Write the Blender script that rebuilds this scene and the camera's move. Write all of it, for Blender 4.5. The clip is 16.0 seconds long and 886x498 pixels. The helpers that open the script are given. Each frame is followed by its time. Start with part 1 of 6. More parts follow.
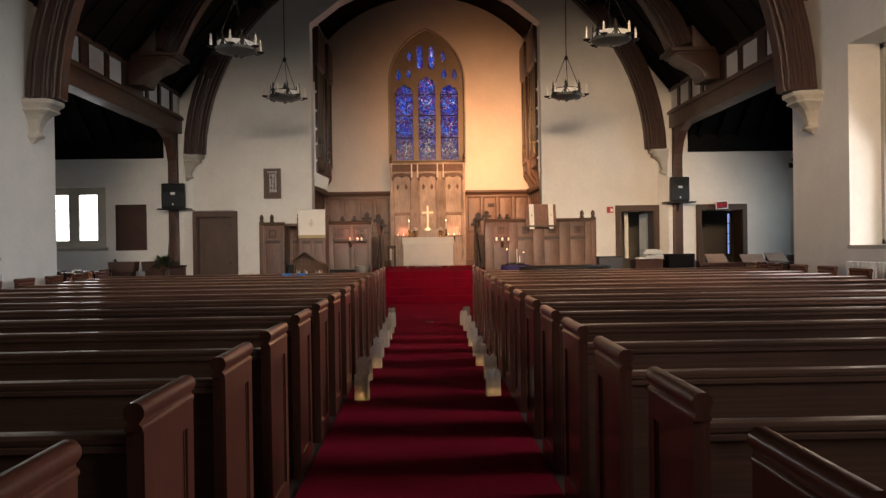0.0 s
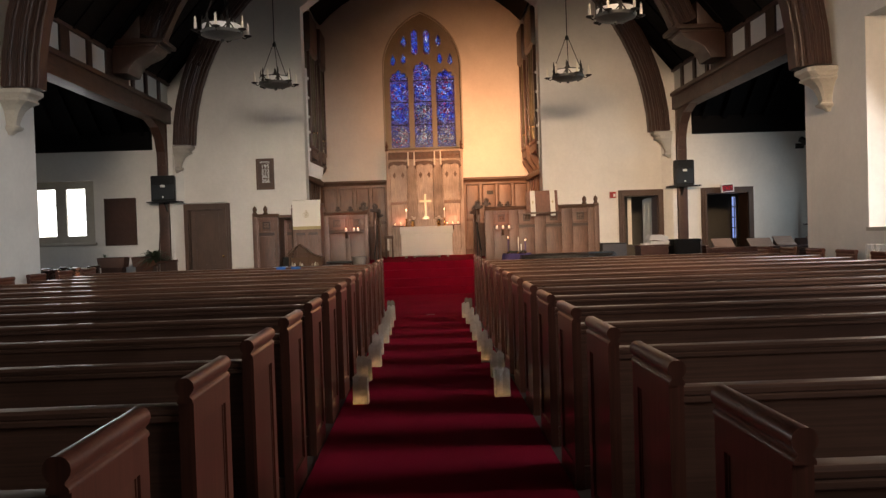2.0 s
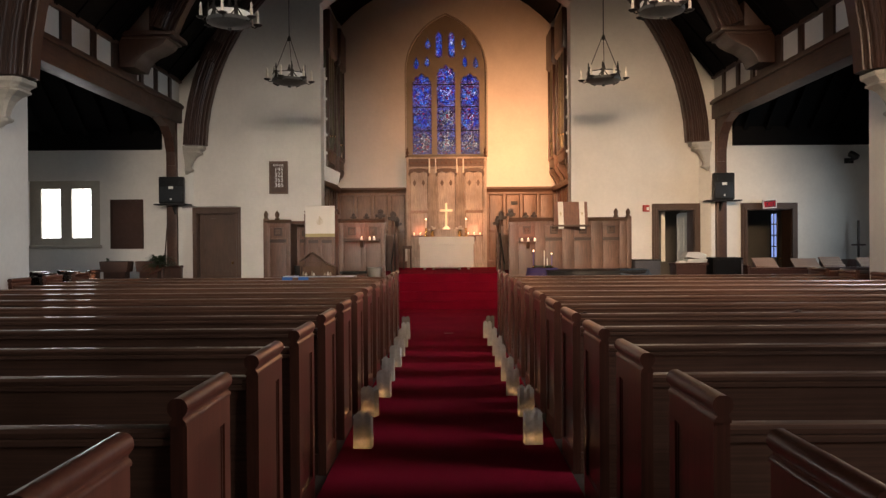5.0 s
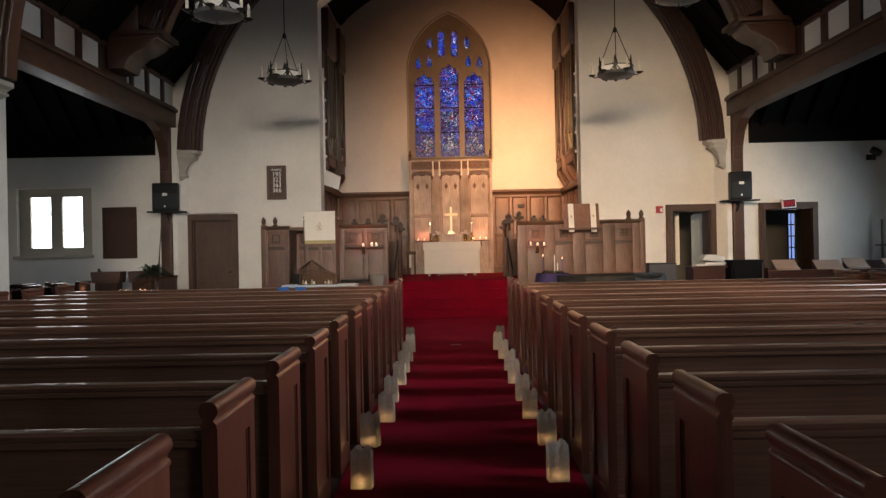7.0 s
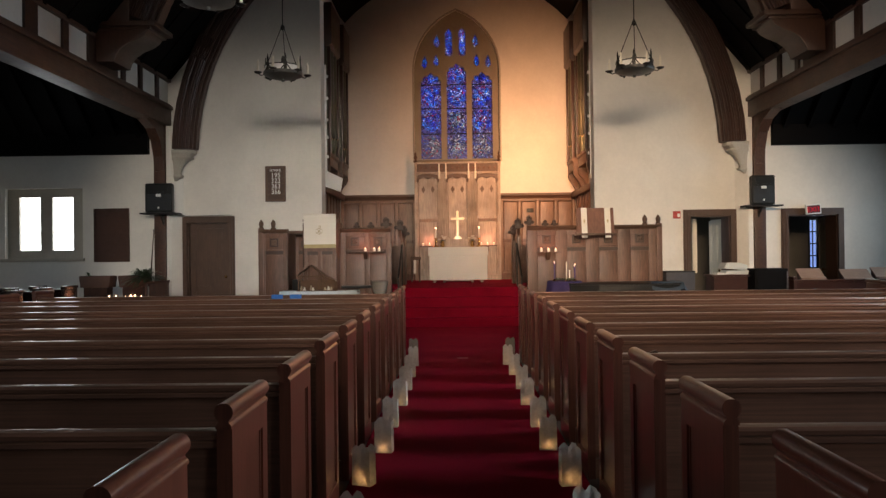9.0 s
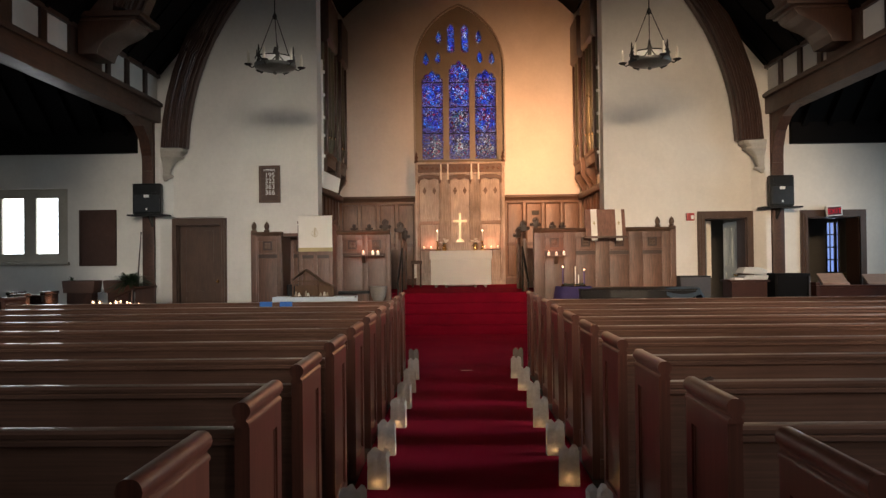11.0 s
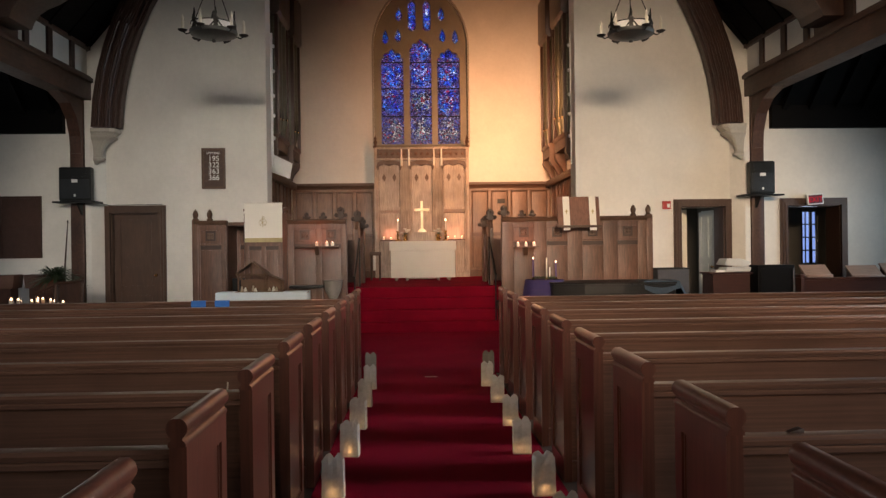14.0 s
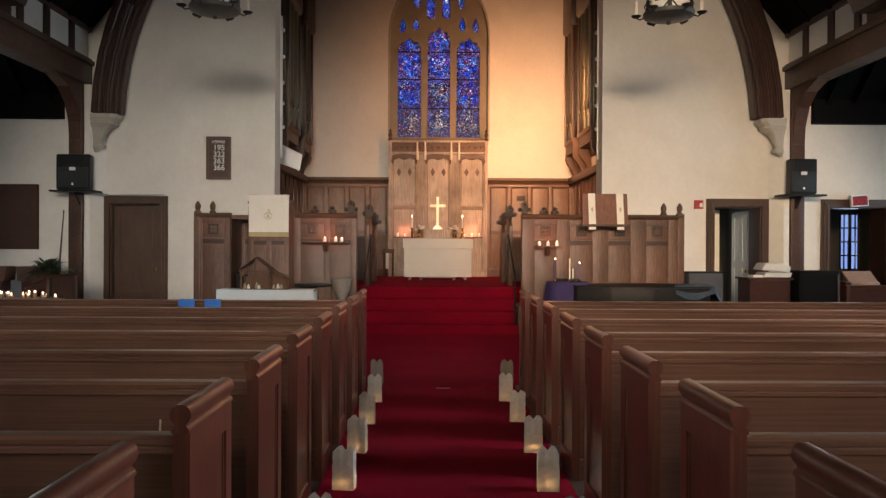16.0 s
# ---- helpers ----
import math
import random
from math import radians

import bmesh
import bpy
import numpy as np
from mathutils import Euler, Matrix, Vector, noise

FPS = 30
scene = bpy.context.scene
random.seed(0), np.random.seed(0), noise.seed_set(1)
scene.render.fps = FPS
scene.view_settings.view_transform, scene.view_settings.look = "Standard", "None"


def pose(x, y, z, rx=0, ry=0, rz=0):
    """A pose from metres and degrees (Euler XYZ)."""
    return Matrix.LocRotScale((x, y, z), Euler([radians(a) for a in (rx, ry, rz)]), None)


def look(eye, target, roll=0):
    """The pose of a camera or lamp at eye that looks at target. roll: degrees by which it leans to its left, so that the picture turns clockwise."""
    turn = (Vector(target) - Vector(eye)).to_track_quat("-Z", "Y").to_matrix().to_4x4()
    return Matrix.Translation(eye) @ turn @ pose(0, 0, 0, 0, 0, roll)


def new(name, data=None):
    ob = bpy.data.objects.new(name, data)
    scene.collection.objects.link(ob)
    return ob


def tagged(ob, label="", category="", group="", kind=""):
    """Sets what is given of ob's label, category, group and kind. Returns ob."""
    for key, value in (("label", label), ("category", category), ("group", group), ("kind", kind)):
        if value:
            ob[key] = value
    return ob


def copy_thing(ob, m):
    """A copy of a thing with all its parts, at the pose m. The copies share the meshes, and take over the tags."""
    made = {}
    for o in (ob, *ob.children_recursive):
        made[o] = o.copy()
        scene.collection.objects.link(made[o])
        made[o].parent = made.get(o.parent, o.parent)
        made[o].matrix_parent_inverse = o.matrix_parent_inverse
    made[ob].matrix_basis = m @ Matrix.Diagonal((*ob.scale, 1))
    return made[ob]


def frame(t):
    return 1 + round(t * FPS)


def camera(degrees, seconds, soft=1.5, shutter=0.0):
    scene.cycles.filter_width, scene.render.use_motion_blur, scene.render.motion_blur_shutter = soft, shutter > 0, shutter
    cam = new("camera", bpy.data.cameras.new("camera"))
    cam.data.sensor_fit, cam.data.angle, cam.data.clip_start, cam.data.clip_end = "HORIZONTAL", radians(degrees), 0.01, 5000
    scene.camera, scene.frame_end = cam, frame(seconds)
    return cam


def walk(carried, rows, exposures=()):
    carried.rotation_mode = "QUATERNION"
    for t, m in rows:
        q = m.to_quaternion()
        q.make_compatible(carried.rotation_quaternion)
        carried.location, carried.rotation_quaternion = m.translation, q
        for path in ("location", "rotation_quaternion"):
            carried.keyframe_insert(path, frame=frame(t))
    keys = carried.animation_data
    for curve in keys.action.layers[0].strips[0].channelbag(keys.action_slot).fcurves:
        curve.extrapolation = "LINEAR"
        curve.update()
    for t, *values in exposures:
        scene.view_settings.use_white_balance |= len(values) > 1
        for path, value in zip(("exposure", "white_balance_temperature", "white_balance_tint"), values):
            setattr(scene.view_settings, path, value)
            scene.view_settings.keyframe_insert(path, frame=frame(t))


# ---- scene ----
cam = camera(61.8, 16.0, soft=1.4)
METRES, EYE, TILT, LEAN, TURN = 5.52, 1.368, 0.0, 0.0, -1.1
ROWS = [
    (0.0, 0.0, 0.0, 0.0, -0.0, -0.33, 0.83),
    (0.5, -0.0051, 0.0096, -0.0001, -0.6, -1.1, 1.73),
    (1.0, -0.0022, 0.0343, 0.0013, -0.43, -0.83, 1.35),
    (1.5, 0.0004, 0.0613, 0.0015, 0.23, -1.02, 0.56),
    (2.0, -0.0076, 0.0873, 0.0027, -0.22, -1.22, 1.85),
    (2.5, -0.0111, 0.118, 0.0023, -0.83, -2.15, 1.84),
    (3.0, -0.0045, 0.1459, 0.0039, 0.84, -1.27, 1.19),
    (3.5, -0.0048, 0.1758, 0.0028, 1.19, -1.61, 1.36),
    (4.0, -0.0163, 0.2108, 0.0037, 0.35, -1.01, 2.6),
    (4.5, -0.0163, 0.2379, 0.0032, 0.3, -0.95, 1.69),
    (5.0, -0.0111, 0.2683, 0.0048, 1.33, -0.37, 0.4),
    (7.5, -0.0235, 0.4205, 0.0079, 1.52, 0.0, 1.36),
    (8.0, -0.0281, 0.4543, 0.0076, 1.02, -0.21, 1.74),
    (8.5, -0.0233, 0.4891, 0.0089, 2.02, 0.13, 0.74),
    (11.0, -0.0319, 0.6526, 0.0097, 2.17, 0.69, 0.66),
    (11.5, -0.0353, 0.6867, 0.01, 0.21, 0.39, 1.43),
    (12.0, -0.029, 0.7174, 0.0102, -0.14, -0.13, 0.39),
    (12.5, -0.0261, 0.7455, 0.0104, 1.03, -0.31, -0.25),
    (13.0, -0.0363, 0.7769, 0.0102, 0.69, -0.21, 0.48),
    (13.5, -0.0434, 0.8099, 0.0098, -0.58, -0.47, 0.86),
    (14.0, -0.0391, 0.8449, 0.012, -0.86, -0.09, 0.73),
    (14.5, -0.0387, 0.8831, 0.0101, -0.61, 0.15, 1.59),
    (15.0, -0.0441, 0.9189, 0.01, -1.37, 0.15, 2.23),
    (15.5, -0.0428, 0.9534, 0.0086, -1.08, 0.14, 0.76),
    (16.0, -0.0357, 0.9866, 0.0096, 0.42, -0.18, -0.29),
]
walk(cam, [(t, pose(0, 0, EYE, TILT, LEAN, TURN) @ pose(METRES * x, METRES * y, METRES * z, 90 + pitch, roll, yaw)) for t, x, y, z, yaw, pitch, roll in ROWS],
     exposures=[(0.0, 0.0, 6950, 15.5), (5.2, 0.05, 7000, 16.5), (7.5, 0.0, 6600, 11.5), (12.0, 0.0, 6550, 11), (16.0, 0.05, 6600, 12)])

# ---- world and lights ----
def nodes_of(mat):
    mat.use_nodes = True
    nt = mat.node_tree
    nt.nodes.clear()
    return nt, nt.nodes, nt.links


world = bpy.data.worlds.new("sky")
scene.world = world
world.use_nodes = True
wn, wl = world.node_tree.nodes, world.node_tree.links
wn.clear()
sky = wn.new("ShaderNodeTexSky")
sky.sky_type, sky.sun_disc = "NISHITA", False
sky.sun_elevation, sky.sun_rotation = radians(35), radians(200)
bg = wn.new("ShaderNodeBackground")
bg.inputs["Strength"].default_value = 0.10
out = wn.new("ShaderNodeOutputWorld")
wl.new(sky.outputs[0], bg.inputs[0])
wl.new(bg.outputs[0], out.inputs[0])


def area(name, m, w, h, watts, colour, spread=180):
    d = bpy.data.lights.new(name, "AREA")
    d.shape, d.size, d.size_y, d.energy, d.color, d.spread = "RECTANGLE", w, h, watts, colour, radians(spread)
    ob = new(name, d)
    ob.matrix_world = m
    return ob


def lamp(name, place, watts, colour, radius=0.02):
    d = bpy.data.lights.new(name, "POINT")
    d.energy, d.color, d.shadow_soft_size = watts, colour, radius
    ob = new(name, d)
    ob.location = place
    return ob


DAY, COOL, WARM = (0.90, 0.95, 1.0), (0.66, 0.86, 1.0), (1.0, 0.43, 0.18)
# daylight in the window openings
for sx in (-1, 1):
    for yc, w in ((9.32, 112), (4.9, 140), (0.5, 95)) if sx > 0 else ((9.32, 34), (4.9, 24), (0.5, 6)):
        area("nave_window_light", look((sx * 6.60, yc, 2.75), (sx * 2.4 if sx > 0 else 0, yc, 0.2 if sx > 0 else 3.0)), 1.9, 2.6, w, DAY, 90 if yc > 9 else 115)
# weak fill added on the west side, where no window is known
area("transept_window_light", look((-10.55, 15.4, 2.2), (0, 15.4, 0.4)), 2.4, 1.6, 8, COOL, 130)
area("transept_window_light", look((10.55, 15.6, 2.2), (0, 15.6, 0.8)), 2.4, 1.6, 84, COOL, 110)
for xc in (-9.075, -8.375):
    area("end_window_light", look((xc, 18.62, 2.155), (xc, 10, 2.1)), 0.46, 1.12, 24, (0.56, 0.77, 1.0))
# rear window out of view, split into aimed lamps tinted apart for each wall
area("rear_window_light", look((-0.3, -4.1, 4.65), (-4.3, 18, 1.3)), 6.2, 1.3, 66, (1.0, 0.90, 0.78), 27)
area("rear_window_light", look((0, -4.1, 4.65), (0.1, 22, 2.6)), 0.5, 0.8, 14, (1.0, 0.78, 0.57), 24)
area("rear_window_light", look((0.3, -4.1, 4.65), (4.5, 18, 1.5)), 6.2, 1.2, 140, (1.0, 0.75, 0.52), 31)
# unseen warm flood set inside the arch's east side for the back wall's glow
area("chancel_flood", look((1.95, 18.85, 4.2), (1.75, 22.8, 3.9)), 0.3, 1.9, 104, WARM, 108)
# unseen small spot added to brighten the altar cross
sp = bpy.data.lights.new("added_cross_spot", "SPOT")
sp.energy, sp.color, sp.spot_size, sp.spot_blend, sp.shadow_soft_size = 210, (1.0, 0.75, 0.5), radians(9), 0.8, 0.05
new("added_cross_spot", sp).matrix_world = look((-0.02, 19.3, 5.2), (-0.02, 21.75, 2.2))
scene.view_settings.exposure = 0.0

# ---- materials ----
def ramp(nt, fac, stops):
    r = nt.nodes.new("ShaderNodeValToRGB")
    e = r.color_ramp.elements
    while len(e) < len(stops):
        e.new(0.5)
    for el, (p, c) in zip(e, stops):
        el.position, el.color = p, (*c, 1)
    nt.links.new(fac, r.inputs[0])
    return r.outputs[0]


def coords(nt, scale=(1, 1, 1)):
    tc = nt.nodes.new("ShaderNodeTexCoord")
    mp = nt.nodes.new("ShaderNodeMapping")
    mp.inputs["Location"].default_value = (3.37, 7.61, 5.23)
    mp.inputs["Scale"].default_value = scale
    nt.links.new(tc.outputs["Object"], mp.inputs[0])
    return mp.outputs[0]


def noise_tex(nt, vec, scale, detail=4, rough=0.6):
    n = nt.nodes.new("ShaderNodeTexNoise")
    n.inputs["Scale"].default_value, n.inputs["Detail"].default_value, n.inputs["Roughness"].default_value = scale, detail, rough
    nt.links.new(vec, n.inputs["Vector"])
    return n.outputs["Fac"]


def mix(nt, a, b, fac, kind="MIX"):
    m = nt.nodes.new("ShaderNodeMix")
    m.data_type, m.blend_type = "RGBA", kind
    for key, v in (("Factor", fac), ("A", a), ("B", b)):
        sock = [s for s in m.inputs if s.name == key and (s.type == "RGBA" if key != "Factor" else s.type == "VALUE")][0]
        if hasattr(v, "links"):
            nt.links.new(v, sock)
        else:
            sock.default_value = v if key == "Factor" else (*v, 1)
    return [s for s in m.outputs if s.type == "RGBA"][0]


def surface(name, colour, rough=0.5, metal=0.0, vary=0.25, grain=None, grain_scale=30, bump=0.15, bump_scale=60, coat=0.0, sheen=0.0, random_tone=0.0, uneven=1.0):
    """Base colour with broad stains and fine grain, roughness variation and fine relief."""
    m = bpy.data.materials.new(name)
    nt, n, l = nodes_of(m)
    p = n.new("ShaderNodeBsdfPrincipled")
    o = n.new("ShaderNodeOutputMaterial")
    l.new(p.outputs[0], o.inputs[0])
    vec = coords(nt)
    broad = noise_tex(nt, vec, 1.3, 5)
    dark = tuple(v * (1 - vary) for v in colour)
    light = tuple(min(1, v * (1 + vary * 0.7)) for v in colour)
    col = ramp(nt, broad, ((0.3, dark), (0.7, light)))
    fine = noise_tex(nt, coords(nt, grain) if grain else vec, grain_scale, 3 if grain else 6, 0.6)
    tone = ramp(nt, fine, ((0.36, (1 - vary,) * 3), (0.64, (1, 1, 1))) if grain else ((0.25, (1 - vary,) * 3), (0.75, (1, 1, 1))))
    col = mix(nt, col, tone, 1.0, "MULTIPLY")
    if random_tone:
        info = n.new("ShaderNodeObjectInfo")
        rt = ramp(nt, info.outputs["Random"], ((0, (1 - random_tone,) * 3), (1, (1, 1, 1))))
        col = mix(nt, col, rt, 1.0, "MULTIPLY")
    l.new(col, p.inputs["Base Color"])
    rr = n.new("ShaderNodeMapRange")
    rr.inputs["To Min"].default_value, rr.inputs["To Max"].default_value = max(0.03, rough - 0.1 * uneven), min(1, rough + 0.12 * uneven)
    l.new(noise_tex(nt, vec, 9, 4), rr.inputs["Value"])
    l.new(rr.outputs[0], p.inputs["Roughness"])
    p.inputs["Metallic"].default_value = metal
    if coat:
        p.inputs["Coat Weight"].default_value, p.inputs["Coat Roughness"].default_value = coat, 0.14
    if sheen:
        p.inputs["Sheen Weight"].default_value = sheen
        p.inputs["Sheen Tint"].default_value = (*[min(1, v * 3) for v in colour], 1)
    if bump:
        b = n.new("ShaderNodeBump")
        b.inputs["Strength"].default_value, b.inputs["Distance"].default_value = bump, 0.01
        l.new(noise_tex(nt, coords(nt, grain) if grain else vec, bump_scale, 5), b.inputs["Height"])
        l.new(b.outputs[0], p.inputs["Normal"])
    return m


def glow(name, colour, strength):
    m = bpy.data.materials.new(name)
    nt, n, l = nodes_of(m)
    e = n.new("ShaderNodeEmission")
    e.inputs[0].default_value, e.inputs[1].default_value = (*colour, 1), strength
    o = n.new("ShaderNodeOutputMaterial")
    l.new(e.outputs[0], o.inputs[0])
    return m


PLASTER = surface("plaster", (0.74, 0.72, 0.67), 0.85, vary=0.07, grain_scale=14, bump=0.12, bump_scale=25)
STONE = surface("limestone", (0.44, 0.41, 0.35), 0.8, vary=0.16, bump=0.25)
TRACERY = surface("tracery_stone", (0.29, 0.26, 0.205), 0.8, vary=0.16, bump=0.25)
TIMBER = surface("dark_timber", (0.050, 0.021, 0.013), 0.38, vary=0.35, grain=(1.5, 1.5, 0.25), grain_scale=18, bump_scale=30)
BEAM = surface("beam_timber", (0.080, 0.035, 0.021), 0.42, vary=0.35, grain=(1.5, 0.2, 1.5), grain_scale=18, bump_scale=30)
# far darker than timber: the unlit roof's gloom is in this colour
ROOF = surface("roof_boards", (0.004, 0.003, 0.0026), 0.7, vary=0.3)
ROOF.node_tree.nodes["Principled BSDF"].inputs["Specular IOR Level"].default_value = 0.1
PEW = surface("pew_wood", (0.172, 0.088, 0.058), 0.28, vary=0.34, grain=(0.05, 3, 3), grain_scale=26, bump=0, coat=0.35, uneven=0.0, random_tone=0.25)
PEWEND = surface("pew_end_wood", (0.128, 0.045, 0.028), 0.28, vary=0.34, grain=(3, 3, 0.07), grain_scale=26, bump=0, coat=0.35, uneven=0.0, random_tone=0.28)
OAK = surface("chancel_oak", (0.158, 0.074, 0.044), 0.45, vary=0.36, grain=(2, 2, 0.2), grain_scale=22, bump=0.1, random_tone=0.12)
PANELOAK = surface("wainscot_oak", (0.25, 0.145, 0.096), 0.42, vary=0.32, grain=(2, 2, 0.2), grain_scale=22, bump=0.1, random_tone=0.15)
OAKPALE = surface("reredos_oak", (0.54, 0.44, 0.36), 0.5, vary=0.42, grain=(3, 3, 0.12), grain_scale=26, bump=0.2, random_tone=0.1)
OAKDARK = surface("carved_oak", (0.105, 0.055, 0.032), 0.5, vary=0.3, grain_scale=40, bump=0.3)
# dark oak of finials and wedges; on slots and squares it gives recess shade
OAKDEEP = surface("dark_oak_and_recess_shade", (0.055, 0.027, 0.016), 0.55, vary=0.3, grain_scale=40, bump=0.2)
DOORWOOD = surface("door_wood", (0.078, 0.039, 0.023), 0.45, vary=0.25, grain=(2, 2, 0.2), grain_scale=22)
CARPET = surface("red_carpet", (0.225, 0.003, 0.018), 0.95, vary=0.25, grain_scale=260, bump=1.0, bump_scale=300, sheen=0.3)
CARPET.node_tree.nodes["Principled BSDF"].inputs["Specular IOR Level"].default_value = 0.1
FLOOR = surface("floor_boards", (0.07, 0.045, 0.032), 0.6, vary=0.3, grain=(0.2, 2, 2), grain_scale=12)
PANIRON = surface("dull_grey_iron", (0.085, 0.088, 0.084), 0.42, metal=0.3, vary=0.3)
IRON = surface("black_iron", (0.035, 0.032, 0.029), 0.5, metal=0.6, vary=0.3)
BRASS = surface("brass", (0.75, 0.48, 0.18), 0.25, metal=1.0, vary=0.15)
PIPE = surface("organ_pipe_metal", (0.15, 0.15, 0.105), 0.3, metal=0.45, vary=0.25)
PIPEDARK = surface("pipe_mouth_dark", (0.02, 0.02, 0.018), 0.7, vary=0.2)
WAX = surface("candle_wax", (0.82, 0.78, 0.68), 0.5, vary=0.05, bump=0.05)
WHITECLOTH = surface("white_linen", (0.80, 0.77, 0.70), 0.85, vary=0.05, grain_scale=200, bump=0.2, bump_scale=200)
GOLDCLOTH = surface("gold_fringe", (0.46, 0.37, 0.18), 0.7, vary=0.2)
BLACKPLASTIC = surface("black_plastic", (0.009, 0.010, 0.011), 0.5, vary=0.2)
BLACKPLASTIC.node_tree.nodes["Principled BSDF"].inputs["Specular IOR Level"].default_value = 0.25
GREYFELT = surface("grey_fabric", (0.085, 0.09, 0.105), 0.9, vary=0.15)
WHITEPAINT = surface("white_paint", (0.78, 0.78, 0.76), 0.5, vary=0.06)
FLAME = glow("flame", (1.0, 0.58, 0.34), 9.0)

# ---- mesh helpers ----
class G:
    """Collects the vertices and faces of one mesh."""

    def __init__(self):
        self.v, self.f = [], []

    def box(self, x0, y0, z0, x1, y1, z1):
        k = len(self.v)
        self.v += [(x, y, z) for z in (z0, z1) for y in (y0, y1) for x in (x0, x1)]
        self.f += [[k + i for i in q] for q in ((0, 2, 3, 1), (4, 5, 7, 6), (0, 1, 5, 4), (2, 6, 7, 3), (0, 4, 6, 2), (1, 3, 7, 5))]
        return self

    def prism(self, poly, axis, a, b):
        """A polygon, in the two axes other than the given one (in the order x, y, z), drawn out from a to b."""
        k, n = len(self.v), len(poly)
        for w in (a, b):
            for p, q in poly:
                self.v.append({"x": (w, p, q), "y": (p, w, q), "z": (p, q, w)}[axis])
        self.f += [[k + i for i in range(n)][::-1], [k + n + i for i in range(n)]]
        self.f += [[k + i, k + (i + 1) % n, k + n + (i + 1) % n, k + n + i] for i in range(n)]
        return self

    def lathe(self, profile, centre, seg=14):
        """(radius, z) pairs turned about the upright through centre."""
        cx, cy, cz = centre
        k = len(self.v)
        for r, z in profile:
            self.v += [(cx + r * math.cos(6.28319 * i / seg), cy + r * math.sin(6.28319 * i / seg), cz + z) for i in range(seg)]
        for j in range(len(profile) - 1):
            self.f += [[k + j * seg + i, k + j * seg + (i + 1) % seg, k + (j + 1) * seg + (i + 1) % seg, k + (j + 1) * seg + i] for i in range(seg)]
        self.f += [[k + i for i in range(seg)][::-1], [k + (len(profile) - 1) * seg + i for i in range(seg)]]
        return self

    def tube(self, pts, r, seg=6):
        k, pts = len(self.v), [Vector(p) for p in pts]
        for i, p in enumerate(pts):
            d = (pts[min(i + 1, len(pts) - 1)] - pts[max(i - 1, 0)]).normalized()
            u = d.cross(Vector((0, 0, 1)) if abs(d.z) < 0.9 else Vector((1, 0, 0))).normalized()
            w = d.cross(u)
            rad = r[i] if isinstance(r, (list, tuple)) else r
            self.v += [tuple(p + rad * (u * math.cos(6.28319 * j / seg) + w * math.sin(6.28319 * j / seg))) for j in range(seg)]
        for i in range(len(pts) - 1):
            self.f += [[k + i * seg + j, k + i * seg + (j + 1) % seg, k + (i + 1) * seg + (j + 1) % seg, k + (i + 1) * seg + j] for j in range(seg)]
        self.f += [[k + j for j in range(seg)][::-1], [k + (len(pts) - 1) * seg + j for j in range(seg)]]
        return self

    def band(self, inner, outer, y0, y1):
        """A bent bar between two curves of (x, z), from y0 to y1."""
        k, n = len(self.v), len(inner)
        for (a, b), (c, d) in zip(inner, outer):
            self.v += [(a, y0, b), (a, y1, b), (c, y1, d), (c, y0, d)]
        for i in range(n - 1):
            for j in range(4):
                self.f.append([k + 4 * i + j, k + 4 * i + (j + 1) % 4, k + 4 * i + 4 + (j + 1) % 4, k + 4 * i + 4 + j])
        self.f += [[k, k + 1, k + 2, k + 3][::-1], [k + 4 * n - 4 + j for j in range(4)]]
        return self

    def move(self, m):
        self.v = [tuple(m @ Vector(p)) for p in self.v]
        return self


def sorted_box(x0, y0, z0, x1, y1, z1):
    return (min(x0, x1), min(y0, y1), min(z0, z1), max(x0, x1), max(y0, y1), max(z0, z1))


def mesh_of(name, g, mat, bevel=0.0, smooth=False):
    me = bpy.data.meshes.new(name)
    me.from_pydata(g.v, [], g.f)
    bm = bmesh.new()
    bm.from_mesh(me)
    bmesh.ops.recalc_face_normals(bm, faces=bm.faces)
    if bevel:
        bmesh.ops.bevel(bm, geom=bm.edges[:], offset=bevel, segments=2, profile=0.6, affect="EDGES", clamp_overlap=True)
    bm.to_mesh(me)
    bm.free()
    me.materials.append(mat)
    if smooth or bevel:
        me.shade_smooth()
        me.set_sharp_from_angle(angle=radians(38))
    return me


def part(name, g, mat, parent=None, label="", bevel=0.0, smooth=False):
    ob = new(name, mesh_of(name, g, mat, bevel, smooth))
    ob.parent = parent
    if label:
        tagged(ob, label)
    return ob


def thing(name, label, category, place=(0, 0, 0), group="", kind=""):
    ob = new(name)
    ob.location = place
    return tagged(ob, label, category, group, kind)


def structure(name, g, mat, label, bevel=0.0, smooth=False, category=""):
    return tagged(part(name, g, mat, None, "", bevel, smooth), label, category or name.split("_")[0], "", "structure")


def arc(cx, cz, r, a0, a1, n):
    return [(cx + r * math.cos(radians(a0 + (a1 - a0) * i / n)), cz + r * math.sin(radians(a0 + (a1 - a0) * i / n))) for i in range(n + 1)]


# ---- the building ----
X_NAVE, Y_PIER, Y_END, Y_BACK, Z_PLAT, Z_EAVE = 6.0, 12.05, 18.3, 22.8, 0.73, 5.15
X_AISLE, Y_REAR = 10.6, -4.0

def nave_z(y):
    """Height of the nave floor, which rises very slightly towards the chancel."""
    return 0.0054 * (y - 3.7)


